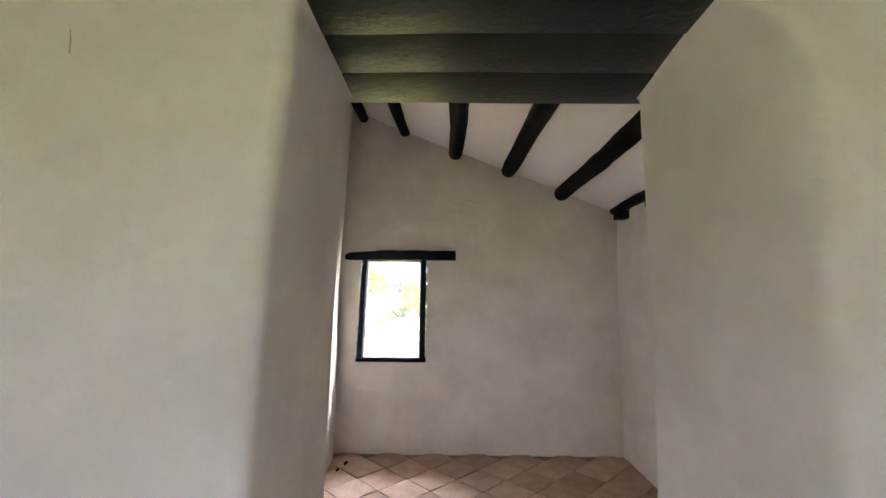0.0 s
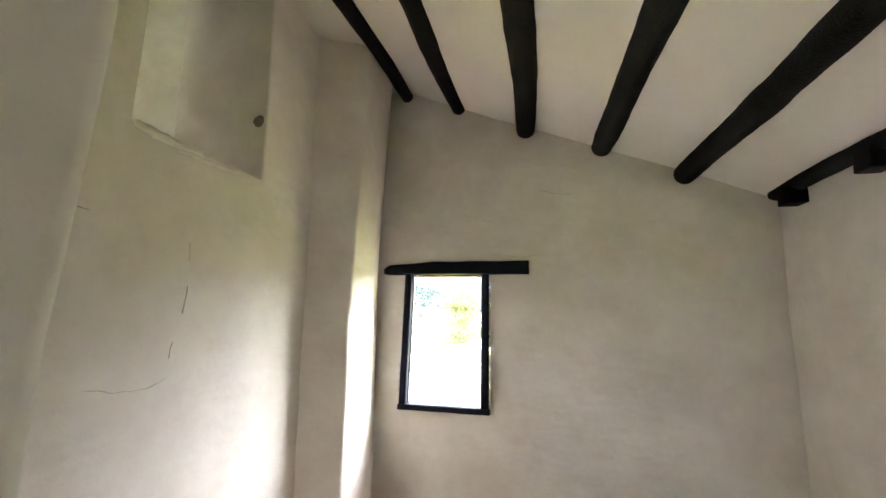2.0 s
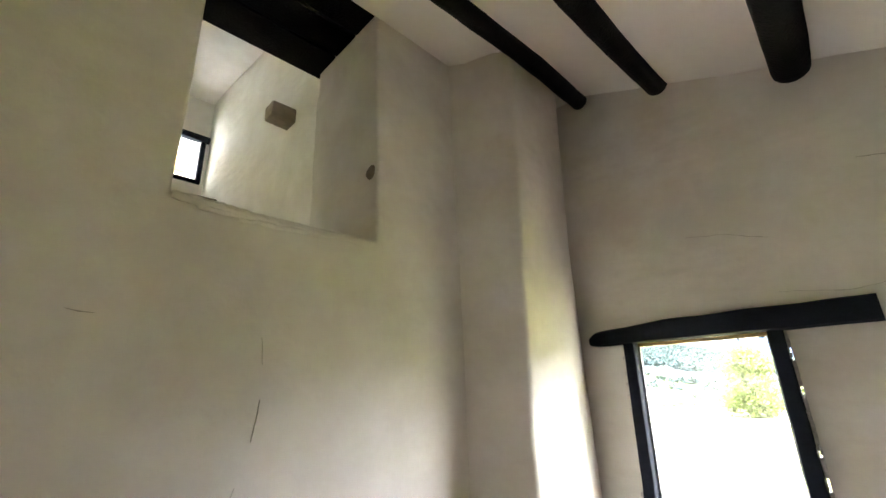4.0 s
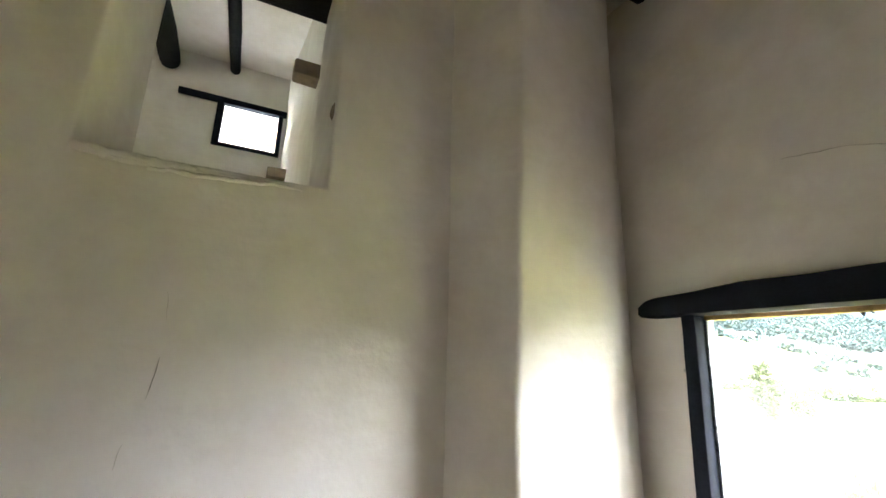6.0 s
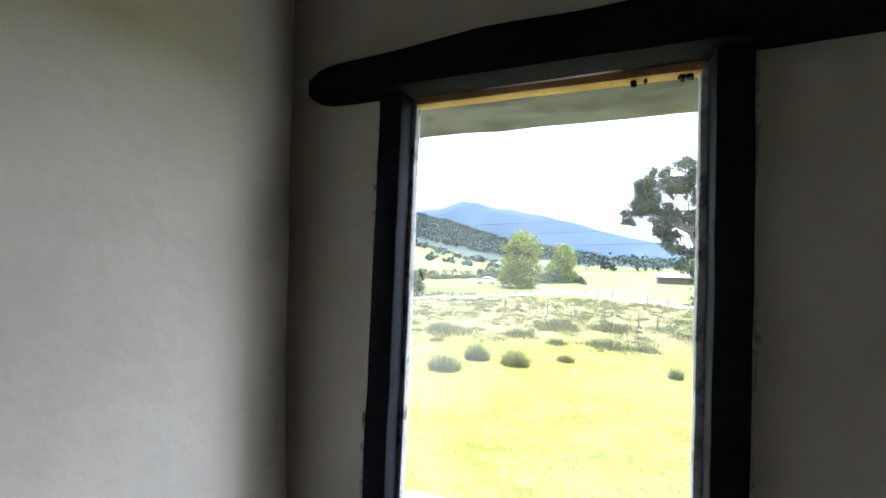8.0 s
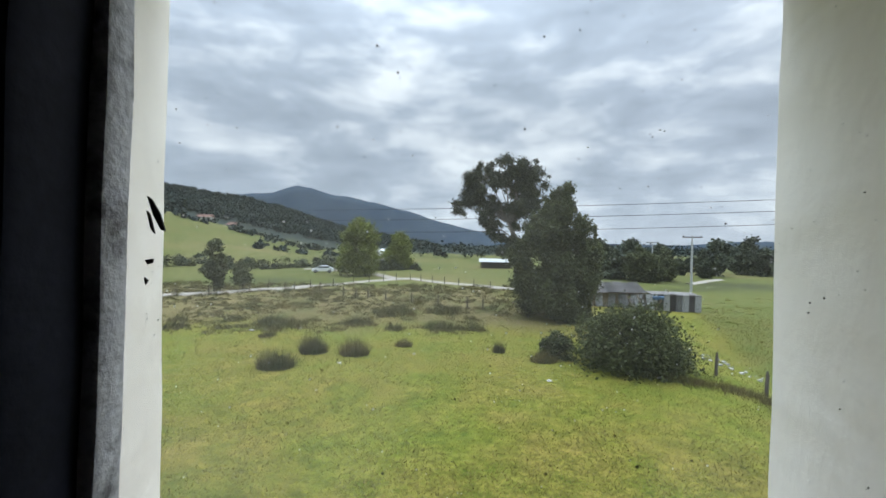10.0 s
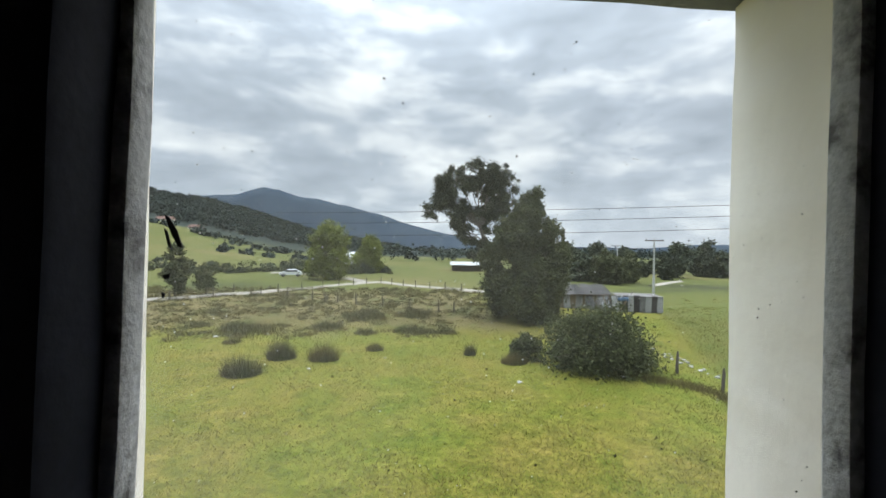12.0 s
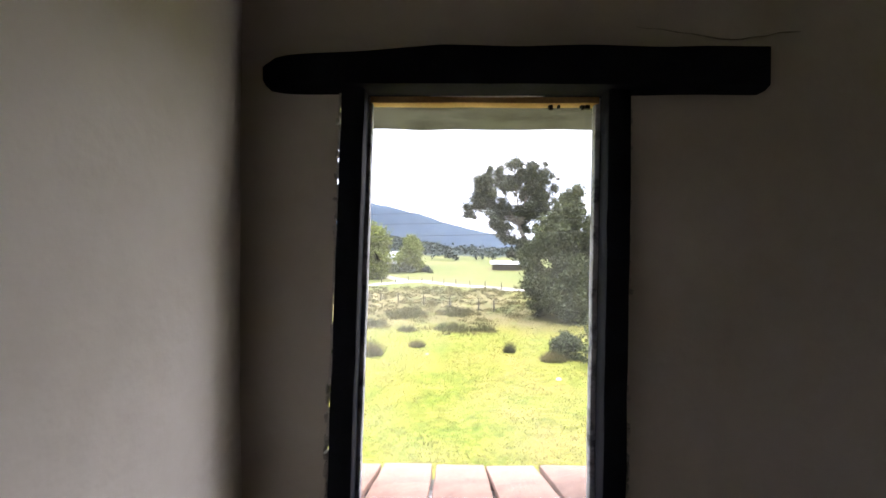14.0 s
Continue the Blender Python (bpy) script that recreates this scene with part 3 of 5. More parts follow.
def door_lintel():
    top = thing("door_lintel", (0.557, 0.92, DOOR_Z), "dark green-black timber boards over the doorway", "lintel")
    for i, (y0, y1) in enumerate(((-0.315, -0.1025), (-0.1015, 0.1015), (0.1025, 0.315))):
        bm = bmesh.new()
        box(bm, -0.66, 0.66, y0, y1, -0.012 + 0.001 * (i % 2), 0.14, 0.003)
        bmesh.ops.subdivide_edges(bm, edges=[e for e in bm.edges if e.calc_length() > 0.8], cuts=20, use_grid_fill=True)
        rough_up(bm, 0.004, 0.4, seed=3)
        part("board", bm, GREEN_WOOD, top)
    return top


door_lintel()


def inner_lintel():
    top = thing("opening_lintel", (-1.18, 2.345, OPEN_Z1), "black timber lintel over the high wall opening", "lintel")
    for x0, x1 in ((-0.33, -0.11), (-0.10, 0.09), (0.10, 0.27)):
        bm = bmesh.new()
        box(bm, x0, x1, -0.55, 0.55, -0.02, 0.12, 0.01)
        rough_up(bm, 0.006, 0.2, seed=x0)
        part("board", bm, BLACK_WOOD, top)


inner_lintel()
for y, z, r in ((2.12, 4.35, 0.048), (1.60, 4.27, 0.085), (1.0, 4.33, 0.065)):
    beam((-3.52, y, z), (-1.5, y, z + 0.03), r, r * 1.05, 40 + y * 7, "dark log beam across the next room's ceiling")


def wall_peg(x, z, s, d):
    bm = bmesh.new()
    box(bm, -s, s, -d, 0.03, -s * 0.8, s * 0.8, 0.012)
    rough_up(bm, 0.008, 0.1, seed=x)
    ob = new("wall_peg", finish(bm, "wall_peg", ADOBE))
    ob.location = (x, 2.765 - 0.06 * (-1.482 - x), z)
    tagged(ob, "grey-brown stone block jutting from the whitewashed wall", "peg", "stone blocks in the next room's wall")


wall_peg(-1.9, 3.44, 0.065, 0.16)
wall_peg(-3.2, 3.25, 0.06, 0.14)


def inner_window():
    top = thing("window_inner", (-3.5, 2.325, 3.575), "small black-framed window in the next room", "window")
    top["kind"] = "structure"
    for n, a in (("lintel", (-0.03, 0.03, -0.62, 0.31, 0.40, 0.46)), ("jamb", (-0.03, 0.02, -0.30, -0.24, -0.01, 0.40)), ("jamb", (-0.03, 0.02, 0.24, 0.28, -0.01, 0.40)), ("sill", (-0.03, 0.02, -0.30, 0.28, -0.03, 0.005))):
        bm = bmesh.new()
        box(bm, *a, 0.006)
        part(n, bm, FRAME_PAINT, top)


inner_window()


# ---- cracks and marks in the plaster ----
def wall_shift(p, amp):
    d = noise.noise_vector(p / 0.35) * amp + noise.noise_vector((p + Vector((7, 0, 0))) / 0.09) * amp * 0.35
    q = p + d
    return q + noise.noise_vector((q + Vector((11, 11, 11))) / 0.8) * amp * 1.2


def hairline(points, width, axis, amp, seed, mat, parent, name="crack"):
    """A thin broken line lying on a wall: axis 0 for a wall facing +x, 1 for one facing -y."""
    pts = []
    for a, b in zip(points, points[1:]):
        a, b = Vector(a), Vector(b)
        n = max(2, int((b - a).length / 0.012))
        pts += [a.lerp(b, i / n) for i in range(n)]
    pts.append(Vector(points[-1]))
    out = Vector((1, 0, 0)) if axis == 0 else Vector((0, -1, 0))
    bm = bmesh.new()
    rows = []
    for i, p in enumerate(pts):
        q = pts[min(i + 1, len(pts) - 1)] - pts[max(i - 1, 0)]
        side = q.cross(out).normalized()
        w = width * (0.35 + 0.65 * abs(noise.noise(Vector((i * 0.23, seed, 0))))) * min(1, (i + 1) / 4, (len(pts) - i) / 4)
        c = wall_shift(p, amp) + side * 0.004 * noise.noise(Vector((i * 0.31, seed, 5)))
        rows.append([bm.verts.new(c + side * w * k + out * o) for k, o in ((-0.5, -0.001), (0, 0.0028), (0.5, -0.001))])
    for r, t in zip(rows, rows[1:]):
        for k in (0, 1):
            bm.faces.new([r[k], r[k + 1], t[k + 1], t[k]])
    return part(name, bm, mat, parent)


CRACK = material("crack_shadow", (0.62, 0.57, 0.50), 0.95, col2=(0.46, 0.41, 0.35), scale=30, fine=120)
wall_left = bpy.data.objects["wall_left"]
wall_window = bpy.data.objects["wall_window"]
hairline([(-0.88, 2.291, 1.90), (-0.88, 2.300, 1.82)], 0.006, 0, 0.007, 11, CRACK, wall_left)
hairline([(-0.88, 2.298, 1.72), (-0.88, 2.292, 1.67), (-0.88, 2.280, 1.61)], 0.0045, 0, 0.007, 1, CRACK, wall_left)
hairline([(-0.88, 1.926, 1.365), (-0.88, 2.046, 1.338), (-0.88, 2.159, 1.338), (-0.88, 2.235, 1.362)], 0.008, 0, 0.007, 2, CRACK, wall_left)
hairline([(-0.88, 2.25, 1.50), (-0.88, 2.235, 1.44)], 0.004, 0, 0.007, 3, CRACK, wall_left)
hairline([(-0.88, 1.82, 1.945), (-0.88, 1.875, 1.937)], 0.014, 0, 0.007, 4, CRACK, wall_left, "scuff")
hairline([(0.56, 4.0, 2.545), (0.68, 4.0, 2.515), (0.80, 4.0, 2.50)], 0.010, 1, 0.005, 5, CRACK, wall_window)
hairline([(-0.10, 4.0, 2.38), (0.05, 4.0, 2.36), (0.22, 4.0, 2.30)], 0.006, 1, 0.005, 7, CRACK, wall_window)
hairline([(0.2, 4.0, 2.06), (0.42, 4.0, 2.03), (0.58, 4.0, 2.05)], 0.005, 1, 0.005, 8, CRACK, wall_window)
hairline([(-0.45, 0.62, 2.17), (-0.44, 0.62, 2.11)], 0.010, 1, 0.009, 9, CRACK, bpy.data.objects["wall_doorway"], "scuff")


def rubble_edge():
    """Broken plaster along the sill of the high opening."""
    bm = bmesh.new()
    for k, (y0, y1, r) in enumerate(((1.99, 2.30, 0.017), (2.06, 2.55, 0.012), (2.18, 2.62, 0.010))):
        log(bm, (-0.881, y0, 2.292 - 0.012 * k), (-0.881, y1, 2.291 - 0.006 * k), r, r * 0.5, 9, 44, 0.014, 14 + k)
    rough_up(bm, 0.009, 0.05, 0.004, 0.015)
    part("broken_sill", bm, PLASTER, wall_left, "crumbled plaster edge under the opening")
    bm = bmesh.new()
    bmesh.ops.create_icosphere(bm, subdivisions=2, radius=0.035, matrix=Matrix.Translation((-0.93, 2.712, 2.64)) @ Matrix.Diagonal((1.0, 0.4, 1.1, 1)))
    rough_up(bm, 0.008, 0.03)
    part("stone", bm, ADOBE, wall_left, "bare grey stone showing in the reveal")


rubble_edge()


# ---- the window ----
def window_frame():
    top = thing("window_1", (0, Y_WIN, 0), "black-painted timber window with one dusty pane", "window")
    top["kind"] = "structure"

    def askew(b):
        for v in b.verts:
            v.co.x += lean(v.co.x, v.co.z)

    def bar(name, x0, x1, z0, z1, y0, y1, mat, bev=0.006, amp=0.003, label="", n=12):
        b = bmesh.new()
        box(b, x0, x1, y0, y1, z0, z1, bev)
        long = [e for e in b.edges if e.calc_length() > 0.25]
        bmesh.ops.subdivide_edges(b, edges=long, cuts=n, use_grid_fill=True)
        rough_up(b, amp, 0.12, seed=x0 * 3 + z0)
        askew(b)
        return part(name, b, mat, top, label)
    bar("jamb", -0.478, GLASS_X0, 0.886, 1.915, -0.035, 0.038, FRAME_PAINT)
    bar("jamb", GLASS_X1, 0.181, 0.886, 1.915, -0.035, 0.038, FRAME_PAINT)
    bar("bottom_rail", -0.487, 0.19, 0.882, GLASS_Z0, -0.04, 0.02, FRAME_PAINT)
    # glazing strips just behind the frame
    bar("glazing_strip", GLASS_X0 - 0.006, GLASS_X0 + 0.010, GLASS_Z0, GLASS_Z1, 0.016, 0.040, STOP_PAINT, 0.003, 0.002, "grey putty strip with flaking paint")
    bar("glazing_strip", GLASS_X1 - 0.012, GLASS_X1 + 0.006, GLASS_Z0, GLASS_Z1, 0.016, 0.040, STOP_PAINT, 0.003, 0.002, "grey putty strip with flaking paint")
    bar("head_strip", GLASS_X0 + 0.004, GLASS_X1 - 0.004, GLASS_Z1 - 0.016, GLASS_Z1 + 0.006, 0.012, 0.046, PINE, 0.002, 0.0015, "bare yellow pine strip")
    b = bmesh.new()
    box(b, GLASS_X0 + 0.002, GLASS_X1 - 0.002, 0.041, 0.045, GLASS_Z0 + 0.002, GLASS_Z1 - 0.003)
    askew(b)
    pane = part("pane", b, GLASS, top, "dusty speckled glass pane", False)
    pane.visible_shadow = False
    # crumbs of dirt hanging under the head strip
    rnd = random.Random(8)
    b = bmesh.new()
    for cx, w in ((0.02, 0.012), (0.10, 0.016)):
        for _ in range(4):
            x = cx + rnd.uniform(-w, w)
            h = rnd.uniform(0.003, 0.010)
            box(b, x - 0.003, x + 0.003, 0.022, 0.036, GLASS_Z1 - 0.016 - h, GLASS_Z1 - 0.012, 0.001, 1)
    rough_up(b, 0.003, 0.012)
    part("dirt_crumbs", b, DIRT, top, "dark dirt clinging under the head strip", False)
    # the lintel, left end rounded off
    b = bmesh.new()
    n = 40
    loops = []
    for i in range(n + 1):
        t = i / n
        x = -0.65 + 1.13 * t
        zt = 1.975 + 0.028 * min(1, t / 0.35)
        zb = 1.902
        if t < 0.06:
            k = math.sqrt(max(0, 1 - (1 - t / 0.06) ** 2))
            zt = 1.935 + (zt - 1.935) * (0.45 + 0.55 * k)
            zb = zb + 0.006 * (1 - k)
        zt += 0.004 * noise.noise(Vector((x * 6, 0, 0)))
        zb += 0.003 * noise.noise(Vector((x * 7, 4, 0)))
        d = 0.008
        loops.append([b.verts.new((x, yy, zz)) for yy, zz in ((0.02, zb), (-0.04 + d, zb), (-0.048, zb + d), (-0.048, zt - d), (-0.04 + d, zt), (0.02, zt))])
    for p, q in zip(loops, loops[1:]):
        for k in range(6):
            b.faces.new([p[k], p[(k + 1) % 6], q[(k + 1) % 6], q[k]])
    b.faces.new(loops[0]), b.faces.new(loops[-1])
    part("lintel", b, FRAME_PAINT, top)
    # crumbling plaster that half fills the gaps beside the frame
    rnd = random.Random(5)
    for side, x in ((-1, -0.478), (1, 0.181)):
        b = bmesh.new()
        z = 0.88
        while z < 1.9:
            h = rnd.uniform(0.015, 0.07)
            x0, x1 = (x - 0.012, x + 0.004) if side < 0 else (x - 0.004, x + 0.013)
            box(b, x0, x1, rnd.uniform(-0.006, 0.0), 0.03, z, z + h, 0.002, 1)
            z += h + (rnd.uniform(0.01, 0.07) if rnd.random() < (0.5 if side < 0 else 0.3) else 0.0)
        rough_up(b, 0.004, 0.025)
        askew(b)
        part("plaster_filler", b, CHIP, top, "crumbling white plaster beside the frame", False)
        b = bmesh.new()
        for z0, z1, cnt in ((0.9, 1.22, 40), (1.3, 1.88, 14)):
            for _ in range(cnt):
                z = rnd.uniform(z0, z1)
                w, h = rnd.uniform(0.003, 0.010), rnd.uniform(0.006, 0.022)
                bb = x + side * rnd.uniform(0.002, 0.012)
                box(b, bb - w / 2, bb + w / 2, -0.014 - rnd.uniform(0, 0.010), -0.004, z, z + h, 0.0015, 1)
        rough_up(b, 0.005, 0.02)
        askew(b)
        part("broken_edge", b, CHIP, top, "ragged white plaster edge along the frame")
    # paint flakes and fly specks on the pane
    b = bmesh.new()

    def flake(x, z, pts):
        vs = [b.verts.new((x + 0.008 + px, 0.0385, z + pz)) for px, pz in pts]
        f = b.faces.new(vs)
        ex = bmesh.ops.extrude_face_region(b, geom=[f])
        bmesh.ops.translate(b, verts=[g for g in ex["geom"] if isinstance(g, bmesh.types.BMVert)], vec=(0, 0.0015, 0))
    flake(-0.3975, 1.509, [(0.0, 0.0), (-0.003, 0.001), (-0.008, 0.010), (-0.013, 0.024), (-0.010, 0.022), (-0.004, 0.012)])
    flake(-0.4045, 1.507, [(0.0, 0.0), (-0.003, 0.004), (-0.006, 0.016), (-0.004, 0.014)])
    flake(-0.4085, 1.486, [(0.0, 0.0), (0.003, 0.001), (0.0035, 0.004), (-0.002, 0.003)])
    flake(-0.4095, 1.472, [(0.0, 0.0), (0.0015, 0.003), (-0.001, 0.005)])
    askew(b)
    part("paint_flake", b, DIRT, pane, "black paint flakes stuck to the glass")
    b = bmesh.new()
    for _ in range(420):
        x, z, r = rnd.uniform(GLASS_X0 + 0.02, GLASS_X1 - 0.02), rnd.uniform(1.05, 1.88), rnd.choice((0.0003, 0.0003, 0.0004, 0.0004, 0.0005, 0.0006, 0.0009) if _ % 70 else (0.0011, 0.0013))
        vs = [b.verts.new((x + r * math.cos(k * 1.047 + x), 0.0395 + 0.001 * (k % 2), z + r * rnd.uniform(0.8, 1.3) * math.sin(k * 1.047 + x))) for k in range(6)]
        b.faces.new(vs)
    askew(b)
    ob = part("fly_specks", b, SPECK, pane, "fly specks and dirt spots", False)
    ob["kind"] = "stuff"
    b = bmesh.new()
    for _ in range(260):
        x, z, r = rnd.uniform(GLASS_X0 + 0.02, GLASS_X1 - 0.02), rnd.gauss(1.46, 0.08), rnd.choice((0.0003, 0.0004, 0.0005, 0.0007))
        b.faces.new([b.verts.new((x + r * rnd.uniform(0.7, 1.2) * math.cos(k * 1.047), 0.0395 + 0.001 * (k % 2), z + r * math.sin(k * 1.047))) for k in range(6)])
    askew(b)
    part("lime_spots", b, LIME_SPOT, pane, "pale splashes of limewash on the glass", False)["kind"] = "stuff"
    return top


window_1 = window_frame()


def outer_soffit():
    bm = bmesh.new()
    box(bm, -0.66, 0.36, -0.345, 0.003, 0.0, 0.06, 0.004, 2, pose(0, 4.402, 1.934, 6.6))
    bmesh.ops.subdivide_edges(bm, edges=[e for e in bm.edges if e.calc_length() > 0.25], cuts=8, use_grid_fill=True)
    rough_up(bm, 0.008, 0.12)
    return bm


structure("trim_window_soffit", outer_soffit(), SOFFIT, "mottled grey underside of the outer window head", "trim")


def sill_tiles():
    bm = bmesh.new()
    box(bm, -0.62, 0.32, 4.10, 4.398, 0.70, 0.772, 0.0)
    base = structure("window_sill", bm, MORTAR, "outer sill of terracotta tiles", "sill", False)
    w = 0.176
    bm = bmesh.new()
    box(bm, -w / 2 + 0.006, w / 2 - 0.006, -0.185, 0.20, -0.014, 0.014, 0.005)
    bmesh.ops.subdivide_edges(bm, edges=[e for e in bm.edges if e.calc_length() > 0.1], cuts=4, use_grid_fill=True)
    rough_up(bm, 0.004, 0.06)
    me = finish(bm, "tile", SILL_TILE)
    rnd = random.Random(2)
    for i in range(6):
        ob = new("tile", me)
        ob.parent = base
        ob.matrix_world = pose(-0.60 + w * (i + 0.35), 4.235 + rnd.uniform(-0.008, 0.008), 0.838 + rnd.uniform(-0.003, 0.003), -14 + rnd.uniform(-1, 1), 0, rnd.uniform(-1.5, 1.5))


sill_tiles()


# ---- the house below and its ground ----
GROUND_Z = -4.8
EYE_Z = 1.483


def profile(pts, u):
    if u <= pts[0][0]:
        return pts[0][1]
    for (a, b), (c, d) in zip(pts, pts[1:]):
        if u <= c:
            t = (u - a) / (c - a)
            return b + (d - b) * t
    return pts[-1][1]


FIELD = [(-1.2, 0.10), (-0.754, 0.076), (-0.647, 0.065), (-0.583, 0.0504), (-0.519, 0.0317), (-0.455, 0.0195), (-0.39, 0.0032), (-0.298, -0.0125), (-0.2, -0.0224)]
FOREST = [(-1.2, 0.16), (-0.754, 0.135), (-0.647, 0.126), (-0.584, 0.118), (-0.456, 0.1025), (-0.365, 0.078), (-0.286, 0.0535), (-0.166, 0.022), (-0.058, 0.002), (0.1, -0.007)]
RIDGE = [(-0.8, 0.08), (-0.456, 0.1123), (-0.391, 0.1164), (-0.352, 0.1305), (-0.326, 0.1351), (-0.3, 0.1304), (-0.26, 0.1165), (-0.194, 0.1072), (-0.127, 0.0924), (-0.059, 0.0761), (0.009, 0.0542), (0.078, 0.0376), (0.161, 0.0211), (0.357, 0.008), (0.6, 0.006), (0.74, 0.017), (0.86, 0.019), (0.98, 0.008), (1.5, 0.004)]


def smooth(t):
    t = min(1, max(0, t))
    return t * t * (3 - 2 * t)


def ground_z(x, y):
    flat = GROUND_Z
    near = smooth((math.hypot(x, y) - 6) / 30)
    z = flat + near * (0.35 * noise.noise(Vector((x / 17, y / 17, 0))) + 0.12 * noise.noise(Vector((x / 4, y / 4, 3))))
    z -= 0.5 * math.exp(-((x - 0.42 * y - 6.6) / 1.6) ** 2) * smooth((x - 9) / 3) * smooth((34 - y) / 5)
    if y > 95:
        u = x / y
        zf = EYE_Z + 280 * profile(FIELD, u)
        zw = EYE_Z + 700 * profile(FOREST, u)
        t1 = smooth((y - 95) / 185)
        z = z + (max(zf, flat) - flat) * t1 + 3.0 * t1 * noise.noise(Vector((x / 90, y / 90, 1)))
        if y > 280:
            t2 = min(1, (y - 280) / 420)
            z += (max(zw, zf, flat) - max(zf, flat)) * t2 + 6 * t2 * noise.noise(Vector((x / 60, y / 60, 5)))
        if y > 700:
            z += (flat - z) * smooth((y - 700) / 400)
    return z


def ground_mesh():
    rr = [0.0]
    r = 3.0
    while r < 4800:
        rr.append(r)
        r *= 1.035
    n = 360
    verts, faces = [], []
    for i, r in enumerate(rr):
        for k in range(n):
            a = 2 * math.pi * k / n
            x, y = r * math.sin(a), 4 + r * math.cos(a)
            verts.append((x, y, ground_z(x, y)))
    for i in range(len(rr) - 1):
        for k in range(n):
            faces.append((i * n + k, i * n + (k + 1) % n, (i + 1) * n + (k + 1) % n, (i + 1) * n + k))
    me = bpy.data.meshes.new("ground")
    me.from_pydata(verts, [], faces)
    me.materials.append(PASTURE)
    me.polygons.foreach_set("use_smooth", [True] * len(me.polygons))
    return tagged(new("ground", me), "green pasture with yellowed patches running to wooded hills", "ground", "", "structure")


ground_mesh()
bm = bmesh.new()
box(bm, -3.85, 3.25, -3.55, 4.39, -5.2, -0.301)
structure("wall_lower_storey", bm, HOUSE_WHITE, "white rendered lower storey of the house", "wall", False)


def mountains():
    verts, faces = [], []
    us = [-0.8 + i * 0.01 for i in range(231)]
    for k, (d, f) in enumerate(((2300, 0.0), (2420, 0.55), (2500, 0.86), (2560, 1.0), (2750, 0.6))):
        for u in us:
            h = profile(RIDGE, u) * 2560
            j = noise.noise(Vector((u * 40, k * 0.7, 2))) * 9 * (1 if 0 < k < 4 else 0) + noise.noise(Vector((u * 9, k, 8))) * 22 * (1 if k in (1, 2) else 0)
            verts.append((u * d, d, GROUND_Z - 20 + (h + 26) * f + j * min(1, h / 60)))
    n = len(us)
    for k in range(4):
        for i in range(n - 1):
            faces.append((k * n + i, k * n + i + 1, (k + 1) * n + i + 1, (k + 1) * n + i))
    me = bpy.data.meshes.new("backdrop_mountains")
    me.from_pydata(verts, [], faces)
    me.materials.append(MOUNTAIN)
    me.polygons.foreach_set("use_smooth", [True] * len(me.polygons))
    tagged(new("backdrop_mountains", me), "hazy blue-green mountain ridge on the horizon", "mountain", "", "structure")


mountains()


# ---- foliage ----
def leaf_mesh(name, points, size, mat, seed, stretch=1.6, droop=0.0):
    """Many small folded leaf sprays at the given points."""
    rs = np.random.RandomState(seed)
    pts = np.asarray(points, dtype=float)
    n = len(pts)
    d = rs.normal(size=(n, 3))
    d[:, 2] -= droop
    d /= np.linalg.norm(d, axis=1)[:, None]
    e = np.cross(d, rs.normal(size=(n, 3)))
    e /= np.linalg.norm(e, axis=1)[:, None] + 1e-9
    s = size * rs.uniform(0.6, 1.4, n)[:, None]
    a, b = d * s * stretch * 0.5, e * s * 0.5
    quad = np.stack([pts - a, pts + b * 0.9, pts + a, pts - b * 0.9], 1).reshape(-1, 3)
    faces = np.arange(4 * n).reshape(-1, 4)
    me = bpy.data.meshes.new(name)
    me.from_pydata(quad.tolist(), [], faces.tolist())
    me.materials.append(mat)
    return me


def clump_points(rs, clumps, n, spread=0.55):
    """Points in soft-edged clumps (x, y, z, rx, rz)."""
    vol = np.array([c[3] * c[3] * c[4] for c in clumps])
    which = rs.choice(len(clumps), n, p=vol / vol.sum())
    c = np.array(clumps)[which]
    v = rs.normal(size=(n, 3))
    v *= spread
    return c[:, :3] + v * np.stack([c[:, 3], c[:, 3], c[:, 4]], 1)


def limb(bm, a, b, r0, r1, seed):
    log(bm, a, b, r0, r1, 7, 7, 0.25 * r0 + 0.03, seed)


def on_ground(x, y):
    return (x, y, ground_z(x, y))


